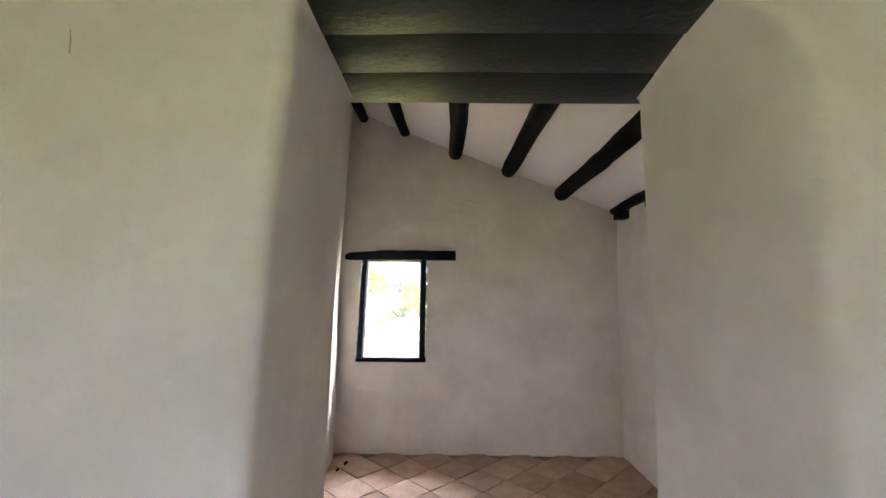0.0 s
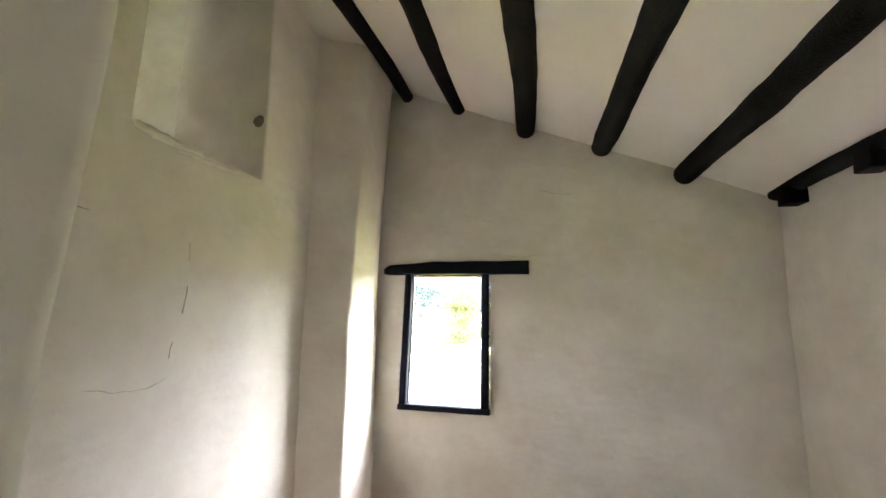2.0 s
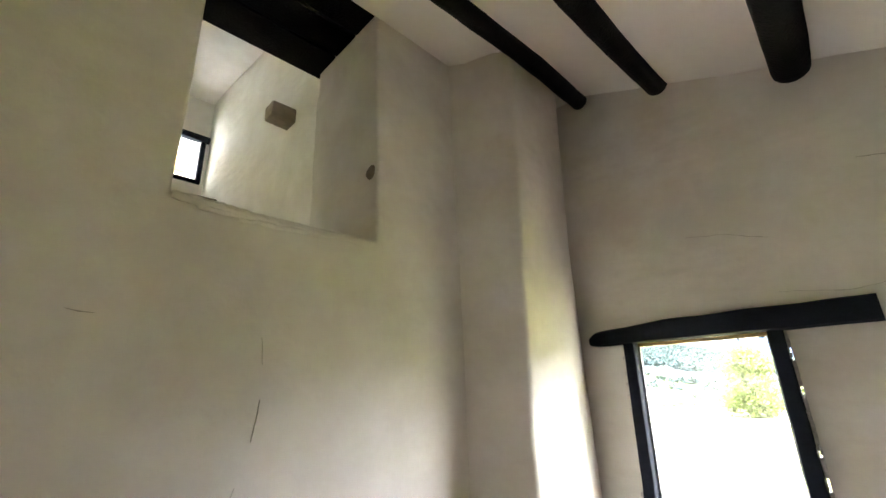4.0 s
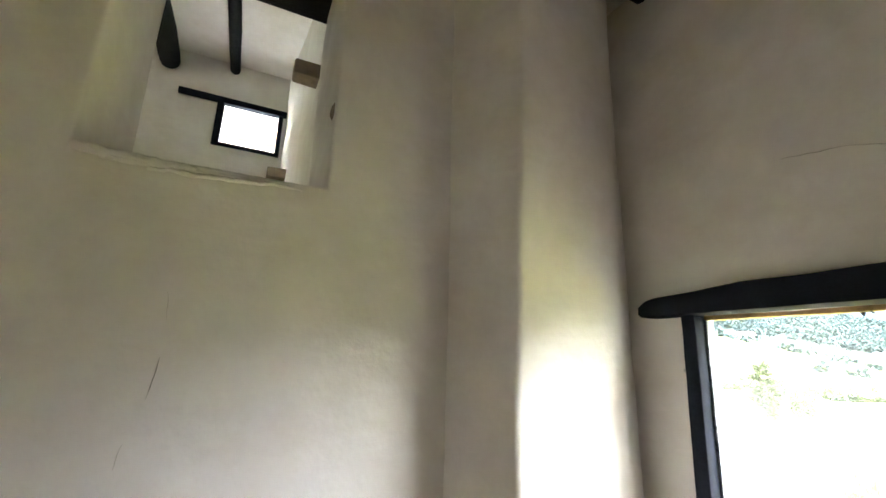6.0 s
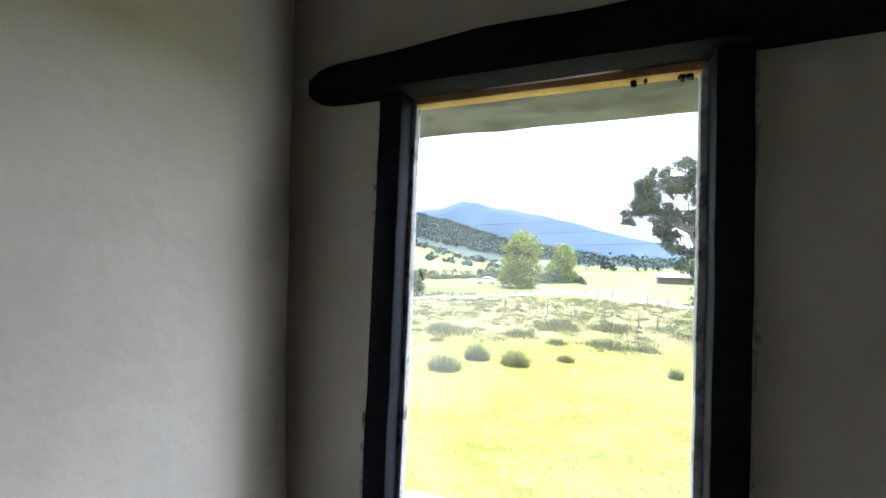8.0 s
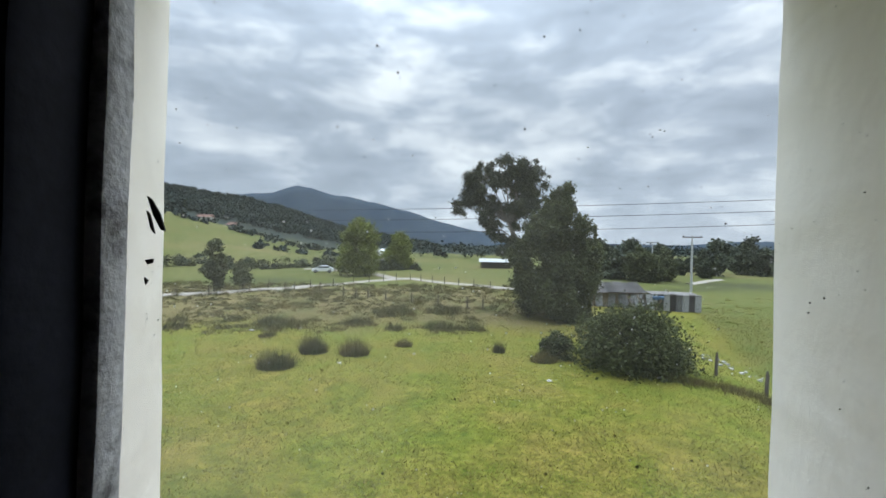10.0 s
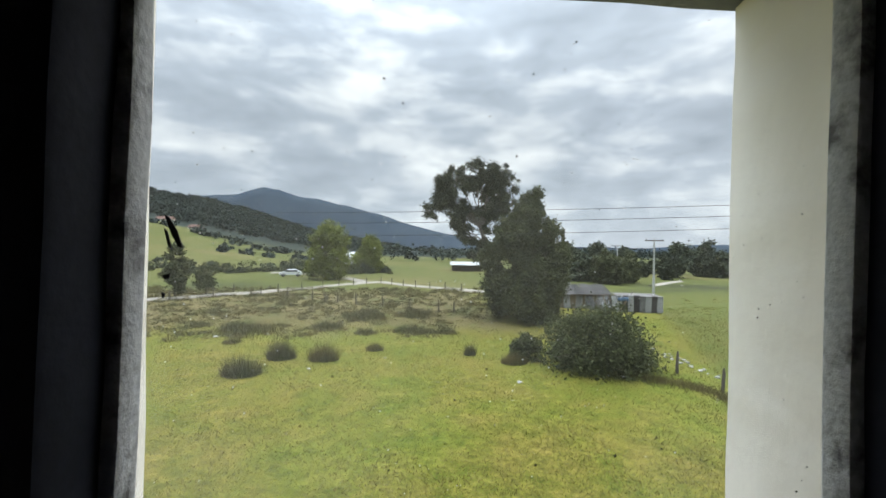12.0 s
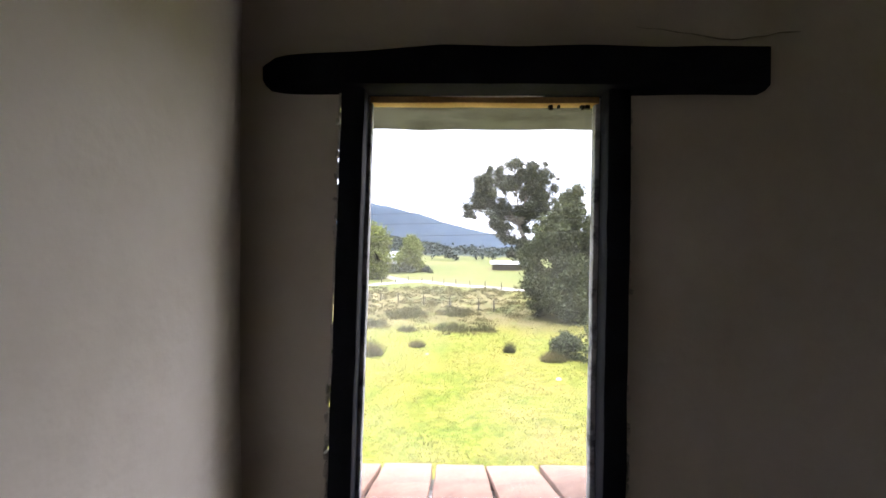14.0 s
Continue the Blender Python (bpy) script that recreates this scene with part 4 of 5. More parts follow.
def cypress():
    top = thing("cypress_tree", on_ground(10.1, 39.5), "tall dark broad cypress with dense ragged foliage and a blunt top", "tree")
    bm = bmesh.new()
    limb(bm, (0, 0, -0.2), (0.3, 0, 9.5), 0.35, 0.06, 1)
    rs = np.random.RandomState(3)
    # broad skirts, two shoulders, a blunt leaning top and a lower side spire
    lobes = [(0.1, 0, 2.6, 3.75, 2.9, 90), (-1.5, 0.3, 4.9, 2.3, 2.3, 50), (1.6, 0, 5.1, 2.3, 2.5, 50), (-0.7, 0, 7.2, 1.85, 2.0, 40), (1.1, 0, 7.6, 1.6, 2.0, 36),
             (0.3, 0, 9.3, 1.35, 1.7, 30), (0.9, 0, 10.6, 0.75, 1.2, 14), (0.2, 0.2, 10.3, 0.6, 0.9, 8), (3.1, 1.3, 4.2, 1.3, 2.6, 26), (3.7, 1.4, 7.2, 0.5, 1.2, 9), (4.2, 1.5, 6.0, 0.6, 0.9, 8), (2.8, 1.4, 6.5, 0.5, 1.0, 6)]
    clumps = []
    for cx, cy, cz, rx, rz, count in lobes:
        for i in range(count):
            v = rs.normal(size=3)
            v *= rs.uniform(0.45, 1.0) ** 0.6 / np.linalg.norm(v)
            s = rs.uniform(0.22, 0.5) * (0.55 + 0.22 * min(rx, 2.5))
            z = max(0.35, cz + v[2] * rz)
            clumps.append((cx + v[0] * rx, cy + v[1] * rx, z, s, s * 1.3))
            clumps.append((cx + v[0] * rx * 1.08, cy + v[1] * rx * 1.08, z + s * 1.1, s * 0.42, s * 0.8))
    for i, c in enumerate(clumps[::9]):
        limb(bm, (0.1, 0, max(0.4, c[2] - 0.8)), c[:3], 0.06, 0.015, i)
    part("trunk", bm, BARK, top)
    ob = new("crown", leaf_mesh("crown", clump_points(rs, clumps, 105000, 0.58), 0.13, LEAF_DARK, 1, 2.0))
    ob.parent = top


cypress()


def eucalyptus():
    x0, y0 = 8.0, 45.0
    top = thing("eucalyptus_tree", on_ground(x0, y0), "tall eucalyptus with pale forked trunk and open dark crown", "tree")
    bm = bmesh.new()
    fork = (-0.9, 0, 8.5)
    limb(bm, (2.2, 0, -0.2), (0.5, 0, 5.5), 0.34, 0.26, 2)
    limb(bm, (0.5, 0, 5.4), fork, 0.26, 0.2, 5)
    rs = np.random.RandomState(8)
    heads = [(0.7, 0.2, 12.3, 0.8), (0.9, 0, 11.0, 0.8), (0.6, 0.1, 9.9, 0.7), (-0.6, 0.3, 12.6, 0.9), (-2.2, 0.1, 9.4, 0.8), (-0.9, 0.2, 9.6, 0.7), (0.1, 0.2, 12.8, 0.9), (-4.0, 0.2, 11.0, 1.1), (-5.3, 0, 9.9, 0.8), (-4.6, 0.3, 10.6, 0.8), (-3.0, 0.5, 12.8, 1.25), (-4.1, 0.2, 12.2, 0.9), (-1.4, -0.3, 13.6, 1.2), (-3.2, -0.4, 9.0, 0.8), (-2.3, 0.3, 7.9, 0.85), (-1.9, 0, 6.9, 0.6), (0.5, 0.2, 13.6, 1.15), (1.4, 0, 12.3, 1.1), (0.2, 0.4, 11.6, 0.95), (0.9, -0.2, 10.2, 1.0), (0.2, 0.2, 8.6, 0.9), (1.7, 0.2, 10.8, 0.8), (-1.6, 0.2, 11.8, 0.8), (-0.9, 0.3, 5.4, 0.8), (-0.6, -0.2, 6.6, 0.5), (-2.5, 0, 10.4, 0.7)]
    clumps = []
    for i, (x, y, z, r) in enumerate(heads):
        x, z, r = x * 1.08, z * 1.03, r * 1.22
        start = fork if z > 8.6 else (0.1, 0, 6.4)
        midp = ((x + start[0]) / 2 + 0.1, y / 2, (z + start[2]) / 2 + 0.2)
        limb(bm, start, midp, 0.10, 0.06, i)
        limb(bm, midp, (x, y, z), 0.06, 0.02, i + 40)
        for j in range(15):
            v = rs.normal(size=3)
            v *= r * rs.uniform(0.45, 1.2) / np.linalg.norm(v)
            s = rs.uniform(0.16, 0.42) * (0.6 + 0.4 * r)
            clumps.append((x + v[0], y + v[1], z + v[2] * 0.85, s, s * 0.95))
    part("trunk", bm, BARK_PALE, top)
    ob = new("crown", leaf_mesh("crown", clump_points(rs, clumps, 56000, 0.6), 0.11, LEAF_EUC, 2, 2.2, 0.8))
    ob.parent = top


eucalyptus()


def round_tree(name, at, height, width, n, size, mat, seed, label, trunk=0.25, category="tree", group="", bark=None):
    top = thing(name, on_ground(*at), label, category, group)
    rs = np.random.RandomState(seed)
    bm = bmesh.new()
    limb(bm, (0, 0, -0.2), (0.05 * width, 0, height * 0.62), 0.035 * height, 0.015 * height, seed)
    clumps = []
    for i in range(int(22 + n / 250)):
        a, t = rs.uniform(0, 6.283), rs.uniform(trunk, 1)
        k = math.sin(math.pi * min(1, (t - trunk) / (1 - trunk) * 0.86 + 0.12)) ** 0.6
        rad = width * 0.42 * k * rs.uniform(0.35, 1.18)
        s = width * rs.uniform(0.09, 0.17)
        clumps.append((rad * math.cos(a), rad * math.sin(a), height * t - s * 0.6, s, s * 0.9))
    for i, c in enumerate(clumps[::3]):
        limb(bm, (0.02 * width, 0, height * (0.2 + 0.3 * (c[2] / height))), c[:3], 0.012 * height, 0.004 * height, i + seed)
    part("trunk", bm, bark or BARK, top)
    ob = new("crown", leaf_mesh("crown", clump_points(rs, clumps, n), size, mat, seed, 1.6))
    ob.parent = top
    return top


round_tree("bush", (10.2, 25.4), 3.0, 6.4, 22000, 0.12, LEAF_BUSH, 11, "large rounded olive-green bush on the pasture", 0.03, "bush")
round_tree("bush", (6.6, 26.2), 1.3, 2.2, 4500, 0.10, LEAF_BUSH, 12, "low straggly green bush beside the larger one", 0.03, "bush")
round_tree("willow_tree", (-15.0, 84.0), 10.6, 8.0, 13000, 0.32, LEAF_WILLOW, 21, "yellow-green willow by the lane", 0.08)
round_tree("willow_tree", (-9.0, 104.0), 8.6, 7.2, 8000, 0.36, LEAF_WILLOW, 22, "rounded yellow-green willow behind the lane", 0.08)
round_tree("shade_tree", (-26.4, 53.5), 6.1, 2.7, 7000, 0.17, LEAF_DARK, 23, "slim dark green tree by the lane", 0.12)
round_tree("shade_tree", (-23.9, 55.4), 4.0, 3.2, 2200, 0.14, LEAF_BUSH, 24, "thin open small tree by the lane", 0.25)
rnd = random.Random(9)
for i in range(26):
    u = 0.36 + 0.66 * i / 25 + rnd.uniform(-0.01, 0.01)
    y = rnd.uniform(84, 112) if u < 0.66 else rnd.uniform(100, 130)
    h = rnd.choice((4.0, 5.0, 6.0, 7.5, 9.0)) * rnd.uniform(0.85, 1.1) * y / 100
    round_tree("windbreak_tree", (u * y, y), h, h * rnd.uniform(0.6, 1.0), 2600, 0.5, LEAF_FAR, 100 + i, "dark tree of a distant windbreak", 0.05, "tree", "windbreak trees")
for i, (u, y, h) in enumerate(((0.475, 80, 6.4), (0.50, 78, 5.2), (0.525, 83, 6.8), (0.455, 84, 5.6))):
    round_tree("windbreak_tree", (u * y, y), h, h * 0.8, 3200, 0.36, LEAF_DARK, 140 + i, "dark tree of a distant windbreak", 0.05, "tree", "windbreak trees")
for i in range(44):
    u = -0.03 - 0.76 * i / 43 + rnd.uniform(-0.012, 0.012)
    y = rnd.uniform(99, 108)
    h = rnd.choice((0.9, 1.3, 1.8, 2.6)) * rnd.uniform(0.8, 1.2)
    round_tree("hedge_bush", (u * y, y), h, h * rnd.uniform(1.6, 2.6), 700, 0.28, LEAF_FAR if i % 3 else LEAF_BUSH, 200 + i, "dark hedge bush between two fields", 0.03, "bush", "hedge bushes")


def far_woods():
    """Tree crowns on the wooded slope and the distant plain."""
    rs = np.random.RandomState(4)
    pts = []
    for i in range(2600):
        y = rs.uniform(330, 720)
        u = rs.uniform(-0.95, -0.02)
        if EYE_Z + 700 * profile(FOREST, u) < 4 and rs.rand() < 0.4:
            continue
        x = u * y
        h = rs.uniform(4, 8.5)
        z = ground_z(x, y)
        for j in range(56):
            v = rs.normal(size=3) * 0.3
            pts.append((x + v[0] * h * 0.7, y + v[1] * h * 0.7, z + h * (0.45 + 0.6 * v[2])))
    for k, (u0, u1, y0, y1) in enumerate(((-0.8, -0.42, 215, 235), (-0.66, -0.30, 250, 262), (-0.5, -0.2, 170, 190), (-0.40, -0.12, 225, 250))):
        for i in range(70):
            t = rs.rand()
            if noise.noise(Vector((t * 6, k * 3.1, 0))) < -0.1:
                continue
            y = y0 + (y1 - y0) * t + rs.normal() * 2
            x, h = (u0 + (u1 - u0) * t) * y, rs.uniform(1.5, 4.5)
            z = ground_z(x, y)
            for j in range(12):
                v = rs.normal(size=3) * 0.3
                pts.append((x + v[0] * h, y + v[1] * h, z + h * (0.4 + 0.6 * v[2])))
    for i in range(900):
        y = rs.uniform(180, 420)
        u = rs.uniform(-0.12, 1.2)
        if y < 300 and rs.rand() < 0.75:
            continue
        x, h = u * y, rs.uniform(5, 10)
        z = ground_z(x, y)
        for j in range(30):
            v = rs.normal(size=3) * 0.3
            pts.append((x + v[0] * h * 0.8, y + v[1] * h * 0.8, z + h * (0.45 + 0.6 * v[2])))
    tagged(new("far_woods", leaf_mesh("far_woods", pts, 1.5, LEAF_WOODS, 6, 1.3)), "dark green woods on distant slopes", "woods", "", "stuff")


far_woods()


def blades(name, spots, mat, label, category, seed, kind="stuff", at=(0, 0, 0), lean=0.35, fan=0.0):
    """Single grass blades: spots of (x, y, z, height, width)."""
    rs = np.random.RandomState(seed)
    s = np.asarray(spots, dtype=float)
    n = len(s)
    a = rs.uniform(0, 6.283, n)
    base = s[:, :3]
    side = np.stack([np.cos(a), np.sin(a), np.zeros(n)], 1) * (s[:, 4] / 2)[:, None]
    tip = base + np.stack([rs.normal(size=n) * lean, rs.normal(size=n) * lean, np.ones(n)], 1) * s[:, 3][:, None]
    if fan:
        tip[:, :2] += base[:, :2] * fan
    v = np.stack([base - side, base + side, tip], 1).reshape(-1, 3)
    me = bpy.data.meshes.new(name)
    me.from_pydata(v.tolist(), [], np.arange(3 * n).reshape(-1, 3).tolist())
    me.materials.append(mat)
    ob = new(name, me)
    ob.location = at
    return tagged(ob, label, category, "", kind)


def turf():
    rs = np.random.RandomState(7)
    spots = []
    for i in range(130000):
        y = 9 + 31 * rs.rand() ** 1.4
        u = rs.uniform(-0.95, 1.15)
        x = u * y
        spots.append((x, y, ground_z(x, y) - 0.01, rs.uniform(0.04, 0.13) * (0.8 + 0.6 * noise.noise(Vector((x / 2, y / 2, 0)))), 0.02 + 0.0008 * y))
    blades("grass", spots, GRASS_BLADE, "short green and straw-coloured pasture grass", "grass", 1, lean=0.7)


turf()


def rush_tuft(x, y, r, h, n, mat, seed, label):
    rs = np.random.RandomState(seed)
    spots = []
    for i in range(n):
        a, q = rs.uniform(0, 6.283), r * rs.rand() ** 0.6
        spots.append((q * math.cos(a), q * math.sin(a) * 0.7, -0.03, h * rs.uniform(0.25, 1.1) ** 1.3 * (1 - 0.45 * (q / r) ** 2), 0.022))
    blades("rush_tuft", spots, mat, label, "tuft", seed, "", on_ground(x, y), 0.2, 0.3)["group"] = "rush tufts on the pasture"


for x, y, r, h, m, l in ((-8.0, 24.3, 1.1, 1.2, RUSH_DARK, "broad dark green rush tuft on the pasture"), (-6.9, 26.9, 0.9, 1.35, RUSH_DARK, "dark rush tuft on the pasture"), (-4.6, 26.6, 0.95, 1.3, RUSH, "brownish rush tuft on the pasture"),
                         (3.5, 27.2, 0.4, 0.85, RUSH_DARK, "small upright rush tuft on the pasture"), (5.6, 25.4, 0.8, 0.8, RUSH, "faded rush tuft beside the bush"), (-2.0, 28.6, 0.6, 0.6, RUSH, "low pale rush tuft on the pasture")):
    rush_tuft(x, y, r * 0.8, h, int(1300 * r), m, int(abs(x) * 100), l)


def tussock(spots, rs, x, y, r, h, n):
    """A rounded hummock of rushes, tallest in the middle, its blades falling outwards."""
    z = ground_z(x, y) - 0.05
    for j in range(n):
        a, q = rs.uniform(0, 6.283), rs.rand() ** 0.6
        spots.append((x + r * q * math.cos(a), y + r * q * math.sin(a), z, h * rs.uniform(0.3, 1.1) * (1 - 0.5 * q * q), 0.05))


def marsh():
    rs = np.random.RandomState(12)
    low, dark = [], []
    for i in range(2300):
        y = 32 + 34 * rs.rand()
        u = rs.uniform(-0.85, 0.22)
        if y < 40 and u > 0.1:
            continue
        x = u * y
        wet = noise.noise(Vector((x / 7, y / 7, 4))) + 0.5 * noise.noise(Vector((x / 2.5, y / 2.5, 9))) + 0.03 * (y - 38)
        if wet < -0.3:
            continue
        r, h = rs.uniform(0.15, 0.9), rs.uniform(0.22, 0.62) * (0.7 + 0.6 * max(0, wet))
        tussock(dark if rs.rand() < 0.35 else low, rs, x, y, r, h, int(70 * r) + 20)
    for x, y, r, h in ((-22.0, 35.5, 0.9, 0.6), (-20.3, 36.5, 0.8, 0.5), (-18.8, 33.8, 1.0, 0.6), (-11.4, 34.6, 1.9, 0.9), (-12.9, 36.0, 1.2, 0.8), (-11.2, 31.2, 0.6, 0.5), (-6.2, 36.0, 1.3, 0.8),
                       (-3.1, 33.8, 0.8, 0.6), (0.2, 34.6, 1.4, 0.7), (2.6, 34.3, 1.0, 0.6), (-3.8, 41.0, 2.0, 1.0), (0.8, 42.0, 1.7, 0.9), (-16.0, 37.0, 1.0, 0.5)):
        tussock(dark, rs, x, y, r, h, int(330 * r))
        tussock(low, rs, x + 0.3 * r, y - 0.4 * r, r, h * 0.7, int(160 * r))
    blades("rush_meadow", low, RUSH, "brown and olive rush tussocks of the wet meadow", "rushes", 2, lean=0.5)
    blades("dark_rushes", dark, RUSH_DARK, "darker green rush tussocks of the wet meadow", "rushes", 5, lean=0.45)


marsh()


def bank():
    """Rough uncut grass along the edge of the ditch."""
    rs = np.random.RandomState(31)
    line = [(10.5, 24.2), (12.0, 22.7), (13.8, 21.3), (15.1, 19.2), (17.5, 16.0)]
    spots = []
    for (a, b), (c, d) in zip(line, line[1:]):
        for i in range(1700):
            t = rs.rand()
            x, y = a + (c - a) * t + rs.normal() * 0.5, b + (d - b) * t + rs.normal() * 0.5
            spots.append((x, y, ground_z(x, y) - 0.03, rs.uniform(0.08, 0.38) * (0.8 + 0.8 * noise.noise(Vector((x, y, 0)))), 0.03))
    blades("bank_grass", spots, RUSH, "rough brownish grass along the ditch bank", "grass", 3)
    spots = []
    for i in range(9000):
        y = 16 + 32 * rs.rand()
        x = 0.42 * y + 6.6 + 22 * rs.rand() ** 1.3
        spots.append((x, y, ground_z(x, y) - 0.02, rs.uniform(0.06, 0.2), 0.05))
    for i in range(240):
        y = 16 + 40 * rs.rand()
        x = 0.42 * y + 8 + 26 * rs.rand()
        tussock(spots, rs, x, y, rs.uniform(0.2, 0.7), rs.uniform(0.1, 0.32), 40)
    blades("field_grass", spots, GRASS_BLADE, "longer green grass beyond the ditch", "grass", 4)


bank()


# ---- lane, fences, buildings, poles ----
ROAD_MAT = material("pale_dirt_road", (0.30, 0.265, 0.22), 0.95, col2=(0.23, 0.2, 0.165), scale=0.8, fine=9, bump=0.3, dist=0.02)


def strip(name, line, width, mat, label, category, lift=0.05):
    vs, fs = [], []
    fine = []
    for (a, b), (c, d) in zip(line, line[1:]):
        k = max(2, int(math.hypot(c - a, d - b) / 2))
        fine += [(a + (c - a) * i / k, b + (d - b) * i / k) for i in range(k)]
    fine.append(line[-1])
    for i, (x, y) in enumerate(fine):
        p, q = fine[max(0, i - 1)], fine[min(len(fine) - 1, i + 1)]
        t = Vector((q[0] - p[0], q[1] - p[1])).normalized()
        for s in (-0.5, -0.25, 0.25, 0.5):
            w = width * (1 + 0.18 * noise.noise(Vector((i * 0.3, s, 0))))
            xx, yy = x - t.y * s * w, y + t.x * s * w
            vs.append((xx, yy, ground_z(xx, yy) + (lift if abs(s) < 0.4 else -0.02)))
    for i in range(len(fine) - 1):
        for k in range(3):
            fs.append((i * 4 + k, i * 4 + k + 1, i * 4 + 5 + k, i * 4 + 4 + k))
    me = bpy.data.meshes.new(name)
    me.from_pydata(vs, [], fs)
    me.materials.append(mat)
    me.polygons.foreach_set("use_smooth", [True] * len(me.polygons))
    return tagged(new(name, me), label, category, "", "structure")


strip("road", [(-60, 41), (-31.9, 49.2), (-25.6, 52.4), (-19.3, 59.0), (-12.5, 69.0), (-7, 79.0), (-4.6, 80.5), (1.4, 72.0), (10.0, 62.5), (15.5, 58.5)], 2.0, ROAD_MAT, "pale dirt lane crossing the pasture", "road", 0.16)
strip("road_branch", [(-7, 79.0), (-14, 92), (-30, 100)], 2.6, ROAD_MAT, "pale dirt track turning off the lane", "road", 0.16)
strip("road_far", [(46, 78), (57, 85.5)], 1.6, ROAD_MAT, "pale stretch of lane before the trees", "road", 0.2)


def fence_post(x, y, h, seed, group):
    bm = bmesh.new()
    log(bm, (0, 0, -0.2), (0.03 * math.sin(seed * 7), 0.02, h), 0.085, 0.07, 7, 4, 0.03, seed)
    ob = new("fence_post", finish(bm, "fence_post", POST))
    ob.location = on_ground(x, y)
    tagged(ob, "weathered grey wooden fence post", "post", group)


for i, (x, y) in enumerate(((13.4, 26.6), (13.8, 23.9), (14.8, 22.0), (13.2, 30.0))):
    fence_post(x, y, 1.15, i, "posts by the ditch")
for i, (x, y) in enumerate(((-18.3, 57.5), (-14.5, 55.5), (-11.0, 53.0), (-9.3, 51.8), (-7.8, 51.2), (-5.6, 49.8), (-2.6, 47.6), (0.2, 45.6), (3.0, 43.7), (4.4, 43.0), (-22, 58.5))):
    fence_post(x, y, 1.2, i + 10, "posts of the meadow fence")
lane = [(-38, 47.5), (-25.6, 50.8), (-19.3, 57.0), (-12.5, 66.8), (-7, 77.0), (-4.6, 78.3), (1.4, 70.0), (10.0, 60.8)]
k = 0
for (a, b), (c, d) in zip(lane, lane[1:]):
    m = max(1, int(math.hypot(c - a, d - b) / 3.0))
    for i in range(m):
        fence_post(a + (c - a) * i / m, b + (d - b) * i / m, 1.15, k + 50, "posts along the lane")
        k += 1


def utility_pole(x, y, h, label):
    top = thing("utility_pole", on_ground(x, y), label, "utility pole", "power line poles", -18)
    bm = bmesh.new()
    log(bm, (0, 0, -0.3), (0, 0, h), 0.16, 0.10, 10, 6, 0.0, 1)
    part("pole", bm, CONCRETE, top)
    bm = bmesh.new()
    box(bm, -1.15, 1.15, -0.05, 0.05, h - 0.35, h - 0.22, 0.01)
    part("crossarm", bm, POST, top)
    for dx in (-1.0, 0.0, 1.0):
        bm = bmesh.new()
        log(bm, (dx, 0, h - 0.22), (dx, 0, h - 0.02), 0.05, 0.035, 8, 4, 0.0, 2)
        part("insulator", bm, DARK_GLASS, top)


utility_pole(32.6, 56.0, 8.1, "pale concrete power pole with a crossarm")
utility_pole(45.5, 90.0, 7.5, "distant concrete power pole with a crossarm")


def cable(a, b, sag, r=0.018):
    cu = bpy.data.curves.new("power_cable", "CURVE")
    cu.dimensions, cu.bevel_depth, cu.bevel_resolution = "3D", r, 1
    sp = cu.splines.new("POLY")
    n = 24
    sp.points.add(n)
    for i in range(n + 1):
        t = i / n
        p = Vector(a).lerp(Vector(b), t)
        sp.points[i].co = (p.x, p.y, p.z - sag * 4 * t * (1 - t), 1)
    cu.materials.append(WIRE)
    tagged(new("power_cable", cu), "thin black power cable crossing the view", "cable", "power cables")


for va, vb in ((0.094, 0.129), (0.0715, 0.103), (0.045, 0.0731)):
    cable((-0.28 * 36, 36, EYE_Z + 36 * (va - 0.025)), (1.3 * 28, 28, EYE_Z + 28 * (vb + 0.012)), 0.25)


def corrugated(w, h, waves=7, depth=0.035):
    bm = bmesh.new()
    n = waves * 6
    rows = [[bm.verts.new((-w / 2 + w * i / n, depth * math.sin(2 * math.pi * waves * i / n) + t, z)) for i in range(n + 1)] for t, z in ((0, 0), (0, h), (0.012, h), (0.012, 0))]
    for a, b in ((0, 1), (1, 2), (2, 3), (3, 0)):
        for i in range(n):
            bm.faces.new([rows[a][i], rows[a][i + 1], rows[b][i + 1], rows[b][i]])
    return bm


def tin_shed():
    top = thing("tin_shed", on_ground(23.4, 43.6), "low shed of mismatched corrugated tin sheets", "shed", "", -14)
    bm = bmesh.new()
    box(bm, -2.1, 2.1, 0.16, 2.4, 0, 1.5)
    part("frame", bm, POST, top)
    me = None
    rnd = random.Random(3)
    for i in range(8):
        if me is None:
            me = [finish(corrugated(0.56, 1.65, 5, 0.05), "sheet", mat) for mat in (TIN, TIN_DARK, CONCRETE)]
        ob = new("sheet", me[(0, 1, 2, 1, 0, 2, 1, 2)[i]])
        ob.parent = top
        ob.location = (-1.95 + 0.55 * i, rnd.uniform(-0.03, 0.03), rnd.uniform(-0.05, 0.05))
        ob.rotation_euler = (0, rnd.uniform(-0.05, 0.05), 0)
    bm = bmesh.new()
    box(bm, -2.2, 2.2, 0.0, 2.7, 1.55, 1.6, 0.01, 2, pose(0, 0, 0, 2))
    part("roof", bm, TIN_DARK, top)


tin_shed()


